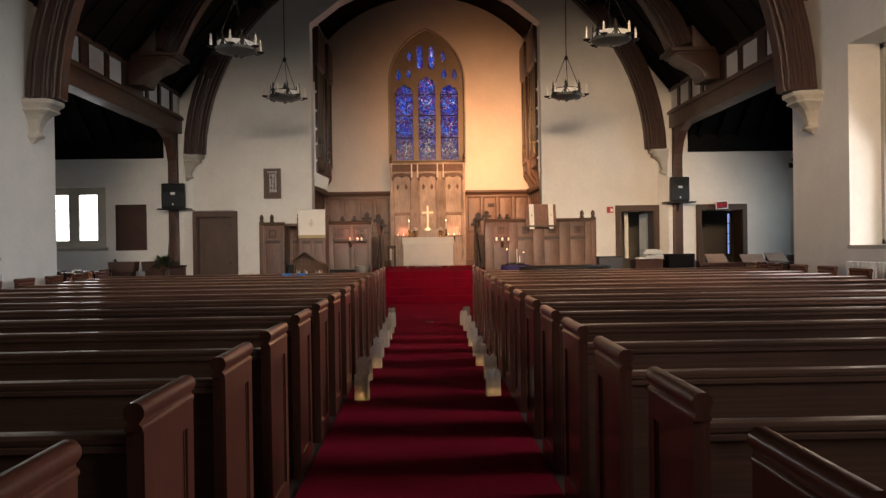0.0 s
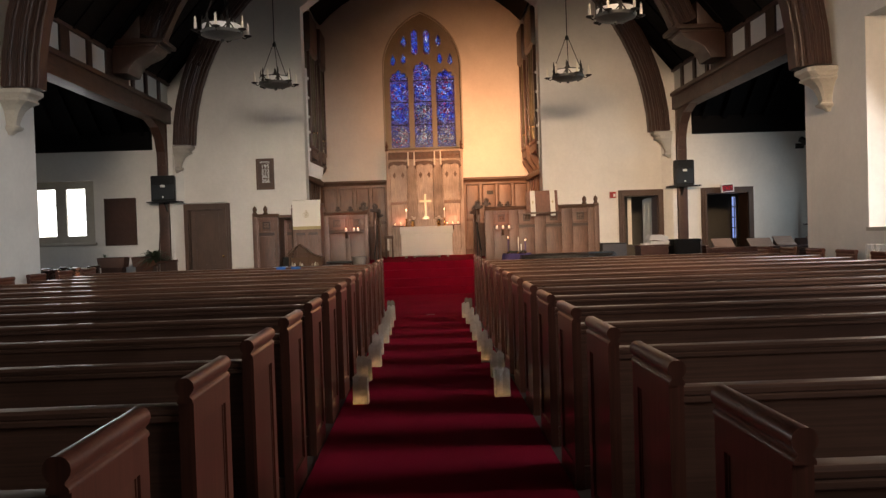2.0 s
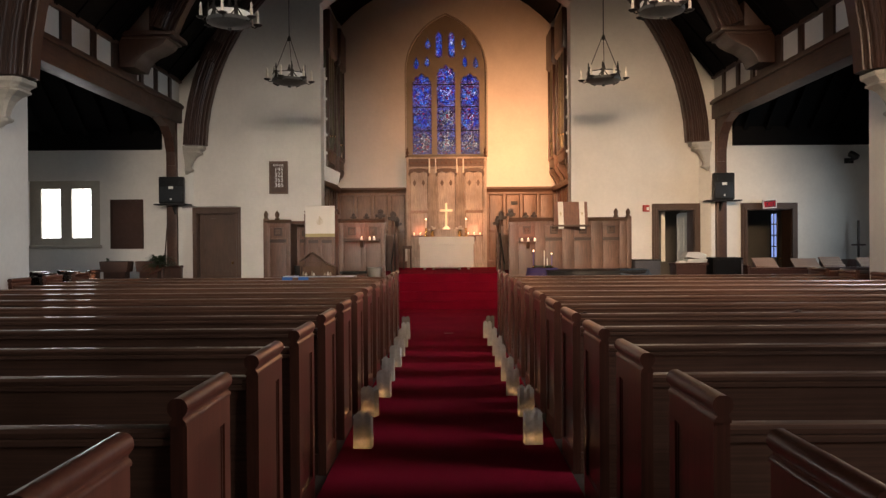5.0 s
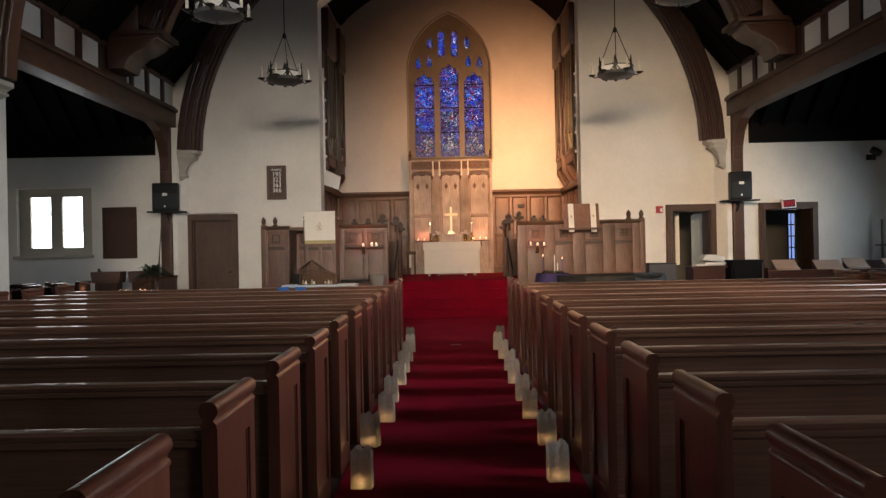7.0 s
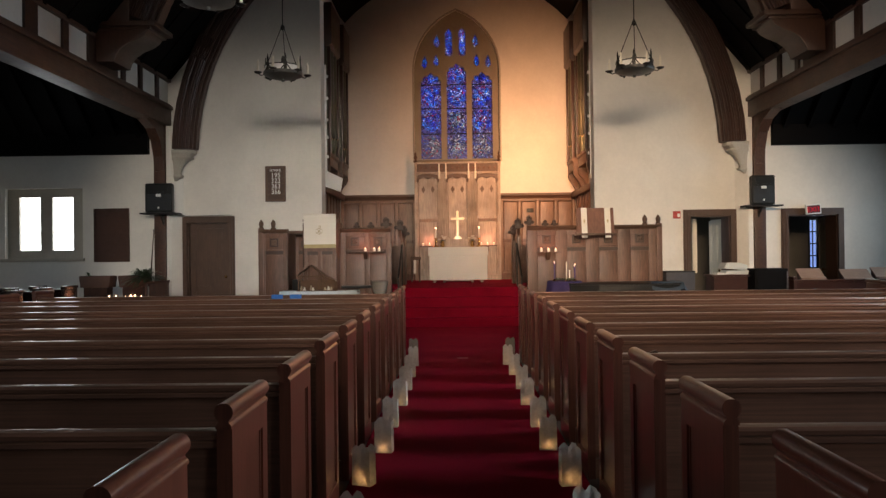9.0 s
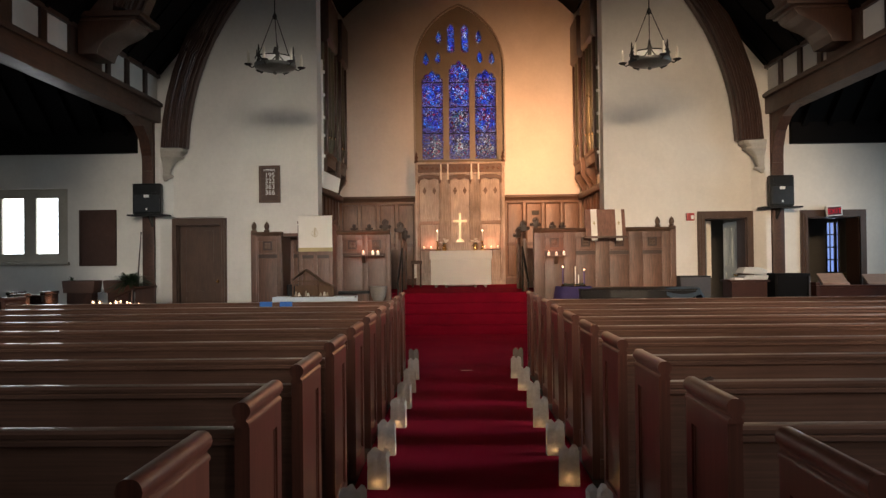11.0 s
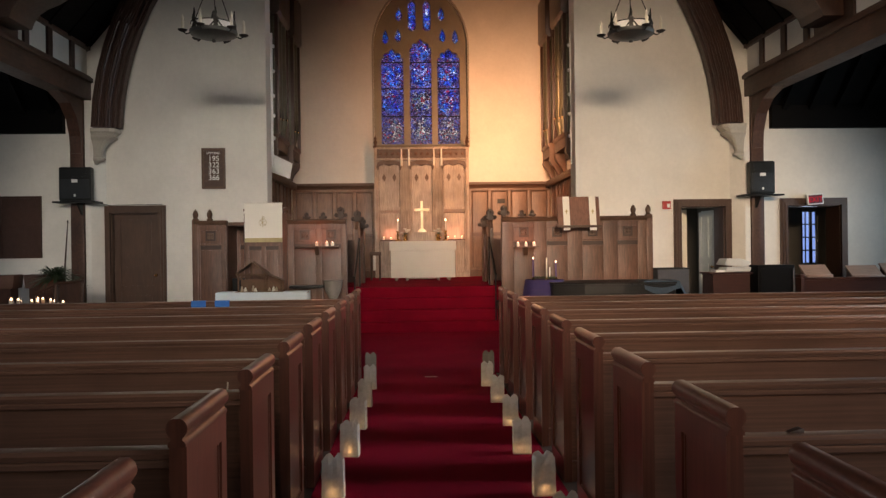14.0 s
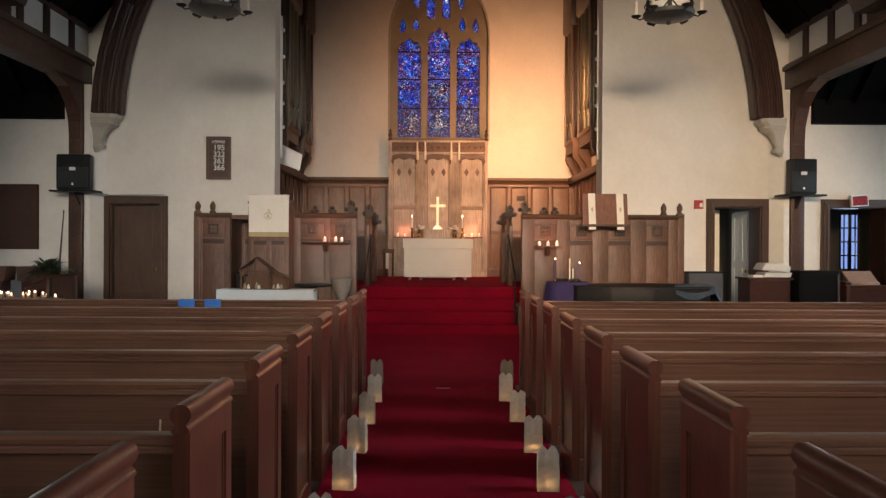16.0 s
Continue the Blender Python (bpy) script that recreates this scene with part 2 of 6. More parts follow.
slope = [(-4.4, nave_z(-4.4)), (12.8, nave_z(12.8)), (14.0, 0.0), (19.0, 0.0)]
structure("floor", G().prism([(-4.4, -0.2)] + slope + [(19.0, -0.2)], "x", -11, 11).box(3.9, 19, -0.2, 8.6, 21.4, 0), FLOOR, "dark worn floor boards under the pews", category="floor")
lane = [(-3.9, nave_z(-3.9)), (12.8, nave_z(12.8))]
cross = [(12.8, nave_z(12.8)), (14.0, 0.0), (17.2, 0.0)]
carpet = G()
for run, xa, xb in ((lane, -0.745, 0.71), (cross, -1.22, 1.24)):
    carpet.prism([(y, z - 0.004) for y, z in run] + [(y, z + 0.012) for y, z in run[::-1]], "x", xa, xb)
structure("carpet", carpet, CARPET, "deep red carpet along the centre aisle", category="carpet")
for i in range(4):
    z = Z_PLAT / 4 * (i + 1)
    y0 = 17.22 + 0.31 * i
    structure("chancel_step", G().box(-1.24, y0, 0.0, 1.26, y0 + 0.34 if i < 3 else 18.5, z - 0.002 * (3 - i)), CARPET, "red carpeted step up to the chancel", bevel=0.015, category="step")
structure("chancel_floor", G().box(-3.6, 18.45, 0.3, 3.6, 22.8, Z_PLAT - 0.004), CARPET, "red carpeted chancel floor", category="floor")
structure("stall_platform", G().box(-3.95, 17.45, 0, -1.25, 18.4, 0.45).box(1.27, 17.45, 0, 3.9, 18.4, 0.45), FLOOR, "wooden platform under the choir stalls", category="platform")


def wall_along_y(x0, x1, y0, y1, z0, z1, openings):
    g, y = G(), y0
    for a, b, c, d in openings:
        g.box(x0, y, z0, x1, a, z1).box(x0, a, z0, x1, b, c).box(x0, a, d, x1, b, z1)
        y = b
    return g.box(x0, y, z0, x1, y1, z1)


NAVE_WINDOWS = ((-0.6, 1.6, 1.27, 4.14), (3.8, 6.0, 1.27, 4.14), (8.22, 10.43, 1.27, 4.14))
for sx, side in ((-1, "west"), (1, "east")):
    xa, xb = sorted((sx * X_NAVE, sx * (X_NAVE + 0.6)))
    structure(f"wall_{side}", wall_along_y(xa, xb, Y_REAR, Y_PIER, 0, Z_EAVE, NAVE_WINDOWS), PLASTER, "off-white plastered nave wall with deep window openings", category="wall")
    xa, xb = sorted((sx * X_AISLE, sx * (X_AISLE + 0.4)))
    structure(f"wall_{side}_transept", wall_along_y(xa, xb, Y_PIER, Y_END, 0, 6.5, ((14.2, 16.6, 1.4, 3.0),)), PLASTER, "off-white plastered side wall of the transept", category="wall")
    xa, xb = sorted((sx * (X_NAVE + 0.6), sx * X_AISLE))
    structure(f"wall_{side}_return", G().box(xa, Y_PIER - 0.5, 0, xb, Y_PIER, 6.5), PLASTER, "off-white plastered return wall of the transept", category="wall")
structure("wall_rear", G().box(-6.6, Y_REAR - 0.5, 0, -3.0, Y_REAR, 12.6).box(3.0, Y_REAR - 0.5, 0, 6.6, Y_REAR, 12.6).box(-3.0, Y_REAR - 0.5, 0, 3.0, Y_REAR, 4.0).box(-3.0, Y_REAR - 0.5, 5.8, 3.0, Y_REAR, 12.6), PLASTER, "off-white plastered rear wall", category="wall")

# end wall with the chancel arch, doors and windows
ARCH = [(-2.86, 0.0), (-2.86, 6.86), (-2.15, 7.40), (-1.2, 7.86), (0, 8.15), (1.2, 7.86), (2.12, 7.40), (2.82, 6.86), (2.82, 0.0)]
ya, yb = Y_END, Y_END + 0.45
ew = G()
ew.prism(ARCH[1:8] + [(2.82, 12.6), (-2.86, 12.6)], "y", ya, yb)
# left of the arch
ew.box(-4.82, ya, 0, -2.86, yb, 12.6).box(-5.68, ya, 2.14, -4.82, yb, 12.6).box(-6.6, ya, 0, -5.68, yb, 12.6)
ew.box(-7.9, ya, 0, -6.6, yb, 6.5).box(-9.55, ya, 0, -7.9, yb, 1.42).box(-9.55, ya, 2.90, -7.9, yb, 6.5).box(-11, ya, 0, -9.55, yb, 6.5)
# right of the arch
ew.box(2.82, ya, 0, 4.77, yb, 12.6).box(4.77, ya, 2.15, 5.60, yb, 12.6).box(5.60, ya, 0, 6.6, yb, 12.6)
ew.box(6.6, ya, 0, 6.78, yb, 6.5).box(6.78, ya, 2.15, 7.80, yb, 6.5).box(7.80, ya, 0, 11, yb, 6.5)
structure("wall_end", ew, PLASTER, "off-white plastered end wall with the chancel arch", category="wall")
for sx, side in ((-1, "west"), (1, "east")):
    structure(f"pilaster_{side}", G().prism([(sx * a - 0.02, b) for a, b in ((5.73, Y_END), (5.93, Y_END - 0.2), (6.03, Y_END - 0.2), (6.03, Y_END))], "z", 0, 4.15), PLASTER, "splayed plastered pilaster beside the timber post", category="pilaster", bevel=0.008)

# chancel
structure("wall_chancel_back", G().box(-3.7, Y_BACK, 0, -1.15, Y_BACK + 0.5, 9.6).box(1.15, Y_BACK, 0, 3.7, Y_BACK + 0.5, 9.6).box(-1.15, Y_BACK, 0, 1.15, Y_BACK + 0.5, 3.86).prism([(x, z) for x, z in arc(0.62, 6.35, 1.77, 180, 110.5, 8)] + [(-x, z) for x, z in arc(0.62, 6.35, 1.77, 110.5, 180, 8)[1:]] + [(1.15, 9.6), (-1.15, 9.6)], "y", Y_BACK, Y_BACK + 0.5), PLASTER, "cream plastered back wall of the chancel", category="wall")
for sx, side in ((-1, "west"), (1, "east")):
    xa, xb = sorted((sx * 3.15, sx * 3.6))
    structure(f"wall_chancel_{side}", G().box(xa, yb, 0, xb, Y_BACK, 9.6), PLASTER, "plastered side wall of the chancel", category="wall")
vault = arc(0, 4.9, 4.1, 43, 137, 16)
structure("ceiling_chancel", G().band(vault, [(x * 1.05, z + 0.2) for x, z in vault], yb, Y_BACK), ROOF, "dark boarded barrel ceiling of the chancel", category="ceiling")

# roofs
RIDGE = Z_EAVE + 6.0 * 1.19
roof = G()
for sx in (-1, 1):
    roof.prism([(sx * 6.7, Z_EAVE - 0.7 * 1.19), (0, RIDGE), (0, RIDGE + 0.25), (sx * 6.7, Z_EAVE - 0.7 * 1.19 + 0.25)], "y", Y_REAR - 0.4, Y_END + 0.4)
    for k in range(34):
        y = Y_REAR + 0.3 + 0.66 * k
        roof.prism([(sx * 6.0, Z_EAVE - 0.03), (0, RIDGE - 0.16), (0, RIDGE + 0.02), (sx * 6.0, Z_EAVE + 0.02)], "y", y, y + 0.09)
    for f in (0.33, 0.66):
        x, z = sx * 6 * (1 - f), Z_EAVE + 6 * f * 1.19
        roof.box(x - 0.1, Y_REAR, z - 0.36, x + 0.1, Y_END, z - 0.14)
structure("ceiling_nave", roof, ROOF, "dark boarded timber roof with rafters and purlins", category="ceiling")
aisle = G()
for sx in (-1, 1):
    xa, xb = sorted((sx * 6.47, sx * 10.9))
    for y_eave, y_top in ((Y_END + 0.3, 15.15), (Y_PIER - 0.3, 15.15)):
        aisle.prism([(y_eave, 3.60), (y_top, 6.9), (y_top, 7.1), (y_eave, 3.80)], "x", xa, xb)
        for k in range(9):
            x = xa + 0.2 + 0.5 * k
            aisle.prism([(y_eave, 3.52), (y_top, 6.75), (y_top, 6.95), (y_eave, 3.7)], "x", x, x + 0.1)
    aisle.box(xa, Y_END - 0.12, 3.585, xb, Y_END - 0.002, 4.1)
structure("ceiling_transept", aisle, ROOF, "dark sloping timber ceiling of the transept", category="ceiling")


# ---- timber frame ----
def arched_rib(name, y0, y1, a0, label, out=0.0):
    def rib_curve(sx, r, a0, a1, n=18):
        return [(sx * x - 0.02, z) for x, z in arc(0.32 + out, 3.5, r, a0, a1, n)]

    t = thing(name, label, "roof truss")
    for sx in (-1, 1):
        g = G()
        w = y1 - y0
        a1 = 93.5
        g.band(rib_curve(sx, 5.20, a0, a1), rib_curve(sx, 5.55, a0, a1), y0, y1)
        g.band(rib_curve(sx, 5.13, a0, a1), rib_curve(sx, 5.21, a0, a1), y0 + 0.06 * w / 0.5, y1 - 0.06 * w / 0.5)
        g.band(rib_curve(sx, 5.07, a0, a1), rib_curve(sx, 5.14, a0, a1), y0 + 0.13 * w / 0.5, y1 - 0.13 * w / 0.5)
        rib = part("rib", g, TIMBER, t, smooth=True)
        # rolls along both faces, and one along the edge of each step
        for r, rr in ((5.235, 0.022), (5.285, 0.030), (5.335, 0.020), (5.43, 0.026), (5.475, 0.018)):
            for y in (y0, y1):
                part("roll_moulding", G().tube([(x, y, z) for x, z in rib_curve(sx, r, a0, a1)], rr, 7), TIMBER, rib, smooth=True)
        for r, inset in ((5.15, 0.06), (5.09, 0.13)):
            for y in (y0 + inset * w / 0.5, y1 - inset * w / 0.5):
                part("roll_moulding", G().tube([(x, y, z) for x, z in rib_curve(sx, r, a0, a1)], 0.022, 6), TIMBER, rib, smooth=True)
    return t


def corbel(sx, y, w, face=X_NAVE):
    """A stone corbel of lofted courses under a rib."""
    g = G()
    x = sx * face
    rings = ((3.04, 0.06, 0.10), (3.09, 0.13, 0.22), (3.11, 0.20, 0.34), (3.13, 0.225, 0.39), (3.155, 0.225, 0.39), (3.175, 0.18, 0.31), (3.21, 0.17, 0.29), (3.30, 0.20, 0.35), (3.40, 0.26, 0.47), (3.47, 0.34, 0.64), (3.51, 0.43, 0.80), (3.525, 0.47, 0.88), (3.55, 0.47, 0.88), (3.565, 0.44, 0.83), (3.60, 0.47, 0.88), (3.63, 0.53, 0.97), (3.64, 0.54, 1.0), (3.70, 0.54, 1.0))
    for z, d, h in rings:
        d, z = d * 0.78, 3.625 - (3.70 - z) * 0.95
        g.v += [(x, y - w * h / 2, z), (x, y + w * h / 2, z), (x - sx * d * 0.8, y + w * h / 2, z), (x - sx * d, y + w * h / 2 * 0.7, z), (x - sx * d, y - w * h / 2 * 0.7, z), (x - sx * d * 0.8, y - w * h / 2, z)]
    for j in range(len(rings) - 1):
        g.f += [[6 * j + i, 6 * j + (i + 1) % 6, 6 * j + 6 + (i + 1) % 6, 6 * j + 6 + i] for i in range(6)]
    g.f += [[i for i in range(6)][::-1], [6 * len(rings) - 6 + i for i in range(6)]]
    ob = part("stone_corbel", g, STONE)
    return tagged(ob, "carved pale stone corbel carrying a timber rib", "corbel", "corbels")


arched_rib("arched_truss", 11.14, 11.56, 1.62, "dark moulded timber arch standing on stone corbels", 0.09)
arched_rib("wall_arch", 17.98, 18.29, 1.62, "dark moulded timber arch against the end wall")
arched_rib("middle_truss", 15.12, 15.58, 21.0, "dark moulded timber arch standing on hammer brackets")
for sx in (-1, 1):
    corbel(sx, 11.35, 0.52)
    corbel(sx, 18.10, 0.38, 5.87)
    t = thing("transept_beam", "dark timber beam across the transept opening with plaster panels above", "beam")
    xa, xb = sorted((sx * 6.0, sx * 6.34))
    part("bressummer", G().box(xa, Y_PIER, 4.16, xb, Y_END, 4.62), BEAM, t, bevel=0.02)
    part("moulding", G().box(min(sx * 5.96, sx * 6.02), Y_PIER, 4.50, max(sx * 5.96, sx * 6.02), Y_END, 4.58), BEAM, t, bevel=0.012)
    part("top_plate", G().box(xa, Y_PIER, 5.08, xb, Y_END, 5.32), BEAM, t, bevel=0.02)
    for y0, y1 in ((12.3, 13.05), (13.37, 14.05), (14.22, 14.84), (15.88, 16.06), (16.2, 16.78), (16.93, 17.57), (17.71, 18.26)):
        part("plaster_panel", G().box(min(sx * 6.06, sx * 6.2), y0, 4.62, max(sx * 6.06, sx * 6.2), y1, 5.08), PLASTER, t)
    for y0, y1 in ((12.05, 12.3), (13.05, 13.37), (14.05, 14.22), (14.84, 15.88), (16.06, 16.2), (16.78, 16.93), (17.57, 17.71)):
        part("stud", G().box(xa + 0.02, y0, 4.6, xb - 0.02, y1, 5.1), TIMBER, t)
    # hammer bracket of the middle truss
    y0, y1 = 15.35 - 0.31, 15.35 + 0.31
    body = [(5.12, 5.24), (5.13, 5.19), (5.19, 5.11), (5.31, 5.04), (5.46, 4.98), (5.58, 4.90), (5.66, 4.79), (5.70, 4.68), (6.0, 4.68), (6.0, 5.24)]
    part("hammer_bracket", G().prism([(sx * x, z) for x, z in body], "y", y0, y1), TIMBER, t, bevel=0.012)
    part("bracket_bead", G().box(min(sx * 5.07, sx * 6.0), y0 - 0.03, 5.20, max(sx * 5.07, sx * 6.0), y1 + 0.03, 5.245), TIMBER, t, bevel=0.012)
    part("bracket_cap", G().box(min(sx * 4.98, sx * 6.0), y0 - 0.08, 5.25, max(sx * 4.98, sx * 6.0), y1 + 0.08, 5.33), TIMBER, t, bevel=0.012)
    part("block", G().box(min(sx * 5.45, sx * 6.0), 15.06, 5.32, max(sx * 5.45, sx * 6.0), 15.64, 5.95), TIMBER, t, bevel=0.02)
    # end post with its curved brace
    px0, px1 = sorted((sx * 6.045 - 0.02, sx * 6.285 - 0.02))
    part("post", G().box(px0, 18.08, 0, px1, 18.29, 4.2), BEAM, t, bevel=0.02)
    curve_in = [(18.06, 3.2), (18.03, 3.5), (17.90, 3.8), (17.65, 4.02), (17.2, 4.17)]
    part("brace", G().prism(curve_in + [(18.08, 4.17), (18.08, 3.2)], "x", px0 + 0.02, px1 - 0.02), BEAM, t)

# unseen parapet and gable added at the rear to cut the window light
structure("gallery", G().box(-6.0, Y_REAR, 2.75, 6.0, -0.6, 2.95).box(-6.0, -0.72, 2.95, 6.0, -0.6, 3.58).prism([(-6.4, 5.25), (6.4, 5.25), (0.3, RIDGE), (-0.3, RIDGE)], "y", -0.9, -0.6), TIMBER, "unseen dark timber parapet and gable added to shape the rear window light", category="gallery")

# ---- pews ----
def pew_end(parent, sx, x_face, depth):
    """A panelled pew end. The panel side looks towards the aisle (sx = +1: towards +x)."""
    th, sunk = 0.047, 0.012
    x0, x1 = sorted((x_face - sx * sunk, x_face - sx * th))
    e = part("end_panel", G().box(x0, -depth, 0, x1, 0, 0.895), PEWEND, parent)
    fx0, fx1 = sorted((x_face - sx * sunk, x_face))
    fr = G().box(fx0, -depth, 0, fx1, -depth + 0.06, 0.895).box(fx0, -0.06, 0, fx1, 0, 0.89)
    fr.box(fx0, -depth + 0.06, 0.0, fx1, -0.06, 0.13).box(fx0, -depth + 0.06, 0.81, fx1, -0.06, 0.89)
    part("stile_frame", fr, PEWEND, e)
    mo = G()
    a, b, c, d = -depth + 0.06, -0.06, 0.13, 0.81
    mx0, mx1 = sorted((x_face - sx * sunk, x_face - sx * 0.008))
    mo.box(mx0, a, c, mx1, a + 0.007, d).box(mx0, b - 0.007, c, mx1, b, d).box(mx0, a, c, mx1, b, c + 0.007).box(mx0, a, d - 0.007, mx1, b, d)
    part("panel_moulding", mo, PEWEND, e)
    xc = x_face - sx * 0.0235
    prof = [(-0.0235, 0.888), (-0.0245, 0.895), (-0.021, 0.902), (-0.016, 0.906), (-0.0155, 0.912), (-0.021, 0.918), (-0.027, 0.927), (-0.0295, 0.938), (-0.027, 0.950), (-0.020, 0.960), (-0.010, 0.9655)]
    prof += [(-p, z) for p, z in prof[::-1]]
    part("cap_rail", G().prism([(xc + p, z) for p, z in prof], "y", -depth - 0.01, 0.01), PEWEND, e, smooth=True)
    return e


def make_pew(sx, x_in, x_out):
    """A long pew facing +y whose aisle end stands at x_in. Its origin is on the floor at the front of its aisle end."""
    t = thing("pew", "long dark varnished wooden pew with panelled ends", "pew", group="nave pews")
    depth = 0.413
    pew_end(t, -sx, x_in, depth)
    pew_end(t, sx, x_out, depth)
    a, b = sorted((x_in + sx * 0.05, x_out - sx * 0.05))
    part("back", G().prism([(-0.375, 0.10), (-0.345, 0.10), (-0.335, 0.42), (-0.355, 0.83), (-0.385, 0.83), (-0.378, 0.42)], "x", a, b), PEW, t)
    rail = [(-0.397, 0.824), (-0.402, 0.829), (-0.402, 0.842), (-0.396, 0.847), (-0.402, 0.852), (-0.404, 0.866), (-0.396, 0.876), (-0.36, 0.880), (-0.338, 0.874), (-0.335, 0.852), (-0.346, 0.840), (-0.35, 0.824)]
    part("top_rail", G().prism(rail, "x", a, b), PEW, t, smooth=True)
    part("seat", G().box(a, -0.37, 0.415, b, 0.03, 0.445), PEW, t, bevel=0.008)
    part("base_rail", G().box(a, -0.40, 0.0, b, -0.345, 0.12), PEW, t)
    fb = x_in + sx * 0.06
    part("foot_bracket", G().box(min(fb, fb + sx * 0.03), 0.0, 0.06, max(fb, fb + sx * 0.03), 0.03, 0.17), WHITEPAINT, t, "small white bracket under the seat", bevel=0.005)
    for f in (0.33, 0.67):
        x = a + (b - a) * f
        part("support", G().prism([(-0.36, 0.0), (-0.02, 0.0), (-0.06, 0.2), (-0.0, 0.415), (-0.36, 0.415)], "x", x - 0.02, x + 0.02), PEW, t)
    return t


PEW_FIRST, PEW_STEP = -3.0763, 0.7829
for sx in (-1, 1):
    first = make_pew(sx, 0.7163 if sx > 0 else -0.7621, sx * 5.46)
    for k in range(21):
        y = PEW_FIRST + k * PEW_STEP
        m = pose(0.0025 * (y - 5.0), y, nave_z(y))
        if k:
            copy_thing(first, m)
        else:
            first.matrix_basis = m

# ---- glass ----
def stained(name, inner, outer):
    """Leaded coloured glass: a bright figured medallion in a dark patterned border, lit by the daylight behind it."""
    m = bpy.data.materials.new(name)
    nt, n, l = nodes_of(m)
    vec = coords(nt)
    tc = n.new("ShaderNodeTexCoord")
    info = n.new("ShaderNodeObjectInfo")

    def math_node(op, a, b):
        k = n.new("ShaderNodeMath")
        k.operation = op
        for sock, v in zip(k.inputs, (a, b)):
            if hasattr(v, "links"):
                l.new(v, sock)
            else:
                sock.default_value = v
        return k.outputs[0]

    def cells(scale, palette, group):
        """Small leaded pieces; the pieces of one patch of the design (group: patches per metre) keep to like colours."""
        picks = []
        for sc in (scale, group):
            vo = n.new("ShaderNodeTexVoronoi")
            vo.inputs["Scale"].default_value = sc
            l.new(vec, vo.inputs["Vector"])
            sep = n.new("ShaderNodeSeparateColor")
            l.new(vo.outputs["Color"], sep.inputs[0])
            picks.append(sep.outputs)
        own = math_node("MULTIPLY", picks[0][0], 0.42)
        fac = math_node("FRACT", math_node("ADD", math_node("ADD", math_node("MULTIPLY", info.outputs["Random"], 0.2), picks[1][0]), own), 0.0)
        col = ramp(nt, fac, palette)
        [k for k in n if k.bl_idname == "ShaderNodeValToRGB"][-1].color_ramp.interpolation = "CONSTANT"
        tone = ramp(nt, picks[0][1], ((0.0, (0.22, 0.22, 0.22)), (1.0, (1.4, 1.4, 1.4))))
        edge = n.new("ShaderNodeTexVoronoi")
        edge.feature = "DISTANCE_TO_EDGE"
        edge.inputs["Scale"].default_value = scale
        l.new(vec, edge.inputs["Vector"])
        lead = ramp(nt, edge.outputs["Distance"], ((0.03, (0.03, 0.03, 0.035)), (0.11, (1, 1, 1))))
        return mix(nt, mix(nt, col, tone, 1.0, "MULTIPLY"), lead, 1.0, "MULTIPLY")

    figure, border = cells(30.0, inner, 8.0), cells(40.0, outer, 13.0)
    off = n.new("ShaderNodeVectorMath")
    off.operation = "DISTANCE"
    flat = n.new("ShaderNodeVectorMath")
    flat.operation = "MULTIPLY"
    flat.inputs[1].default_value = (1, 0, 1)
    l.new(tc.outputs["Generated"], flat.inputs[0])
    l.new(flat.outputs[0], off.inputs[0])
    off.inputs[1].default_value = (0.5, 0, 0.52)
    wobble = math_node("ADD", off.outputs["Value"], math_node("MULTIPLY", noise_tex(nt, vec, 9, 2), 0.12))
    mask = ramp(nt, wobble, ((0.46, (1, 1, 1)), (0.50, (0, 0, 0))))
    col = mix(nt, mix(nt, border, figure, mask), (0.30, 0.26, 0.34), 0.15)
    tr = n.new("ShaderNodeBsdfTranslucent")
    l.new(col, tr.inputs[0])
    gl = n.new("ShaderNodeBsdfGlossy")
    gl.inputs["Roughness"].default_value = 0.15
    ms = n.new("ShaderNodeMixShader")
    ms.inputs[0].default_value = 0.04
    o = n.new("ShaderNodeOutputMaterial")
    l.new(tr.outputs[0], ms.inputs[1])
    l.new(gl.outputs[0], ms.inputs[2])
    l.new(ms.outputs[0], o.inputs[0])
    return m


BORDER = [(0.0, (0.12, 0.08, 0.17)), (0.22, (0.24, 0.18, 0.36)), (0.42, (0.15, 0.16, 0.52)), (0.58, (0.34, 0.20, 0.30)), (0.72, (0.24, 0.34, 0.78)), (0.86, (0.55, 0.52, 0.62)), (0.95, (0.42, 0.06, 0.10))]
GLASS_A = stained("blue_stained_glass", [(0.0, (0.10, 0.08, 0.34)), (0.17, (0.10, 0.17, 0.86)), (0.38, (0.13, 0.46, 1.0)), (0.56, (0.18, 0.12, 0.26)), (0.68, (0.36, 0.36, 0.74)), (0.80, (0.80, 0.86, 0.95)), (0.88, (0.62, 0.05, 0.11)), (0.95, (0.16, 0.24, 0.80))], BORDER)
GLASS_B = stained("mixed_stained_glass", [(0.0, (0.12, 0.09, 0.22)), (0.16, (0.14, 0.20, 0.66)), (0.32, (0.42, 0.40, 0.46)), (0.48, (0.17, 0.11, 0.14)), (0.60, (0.82, 0.78, 0.74)), (0.76, (0.66, 0.06, 0.09)), (0.84, (0.16, 0.42, 0.52)), (0.92, (0.92, 0.84, 0.72))], BORDER)
BACKSKY = glow("window_daylight", (0.93, 0.97, 1.0), 5.0)
BLUESKY = glow("window_dusk_blue", (0.30, 0.45, 1.0), 0.8)


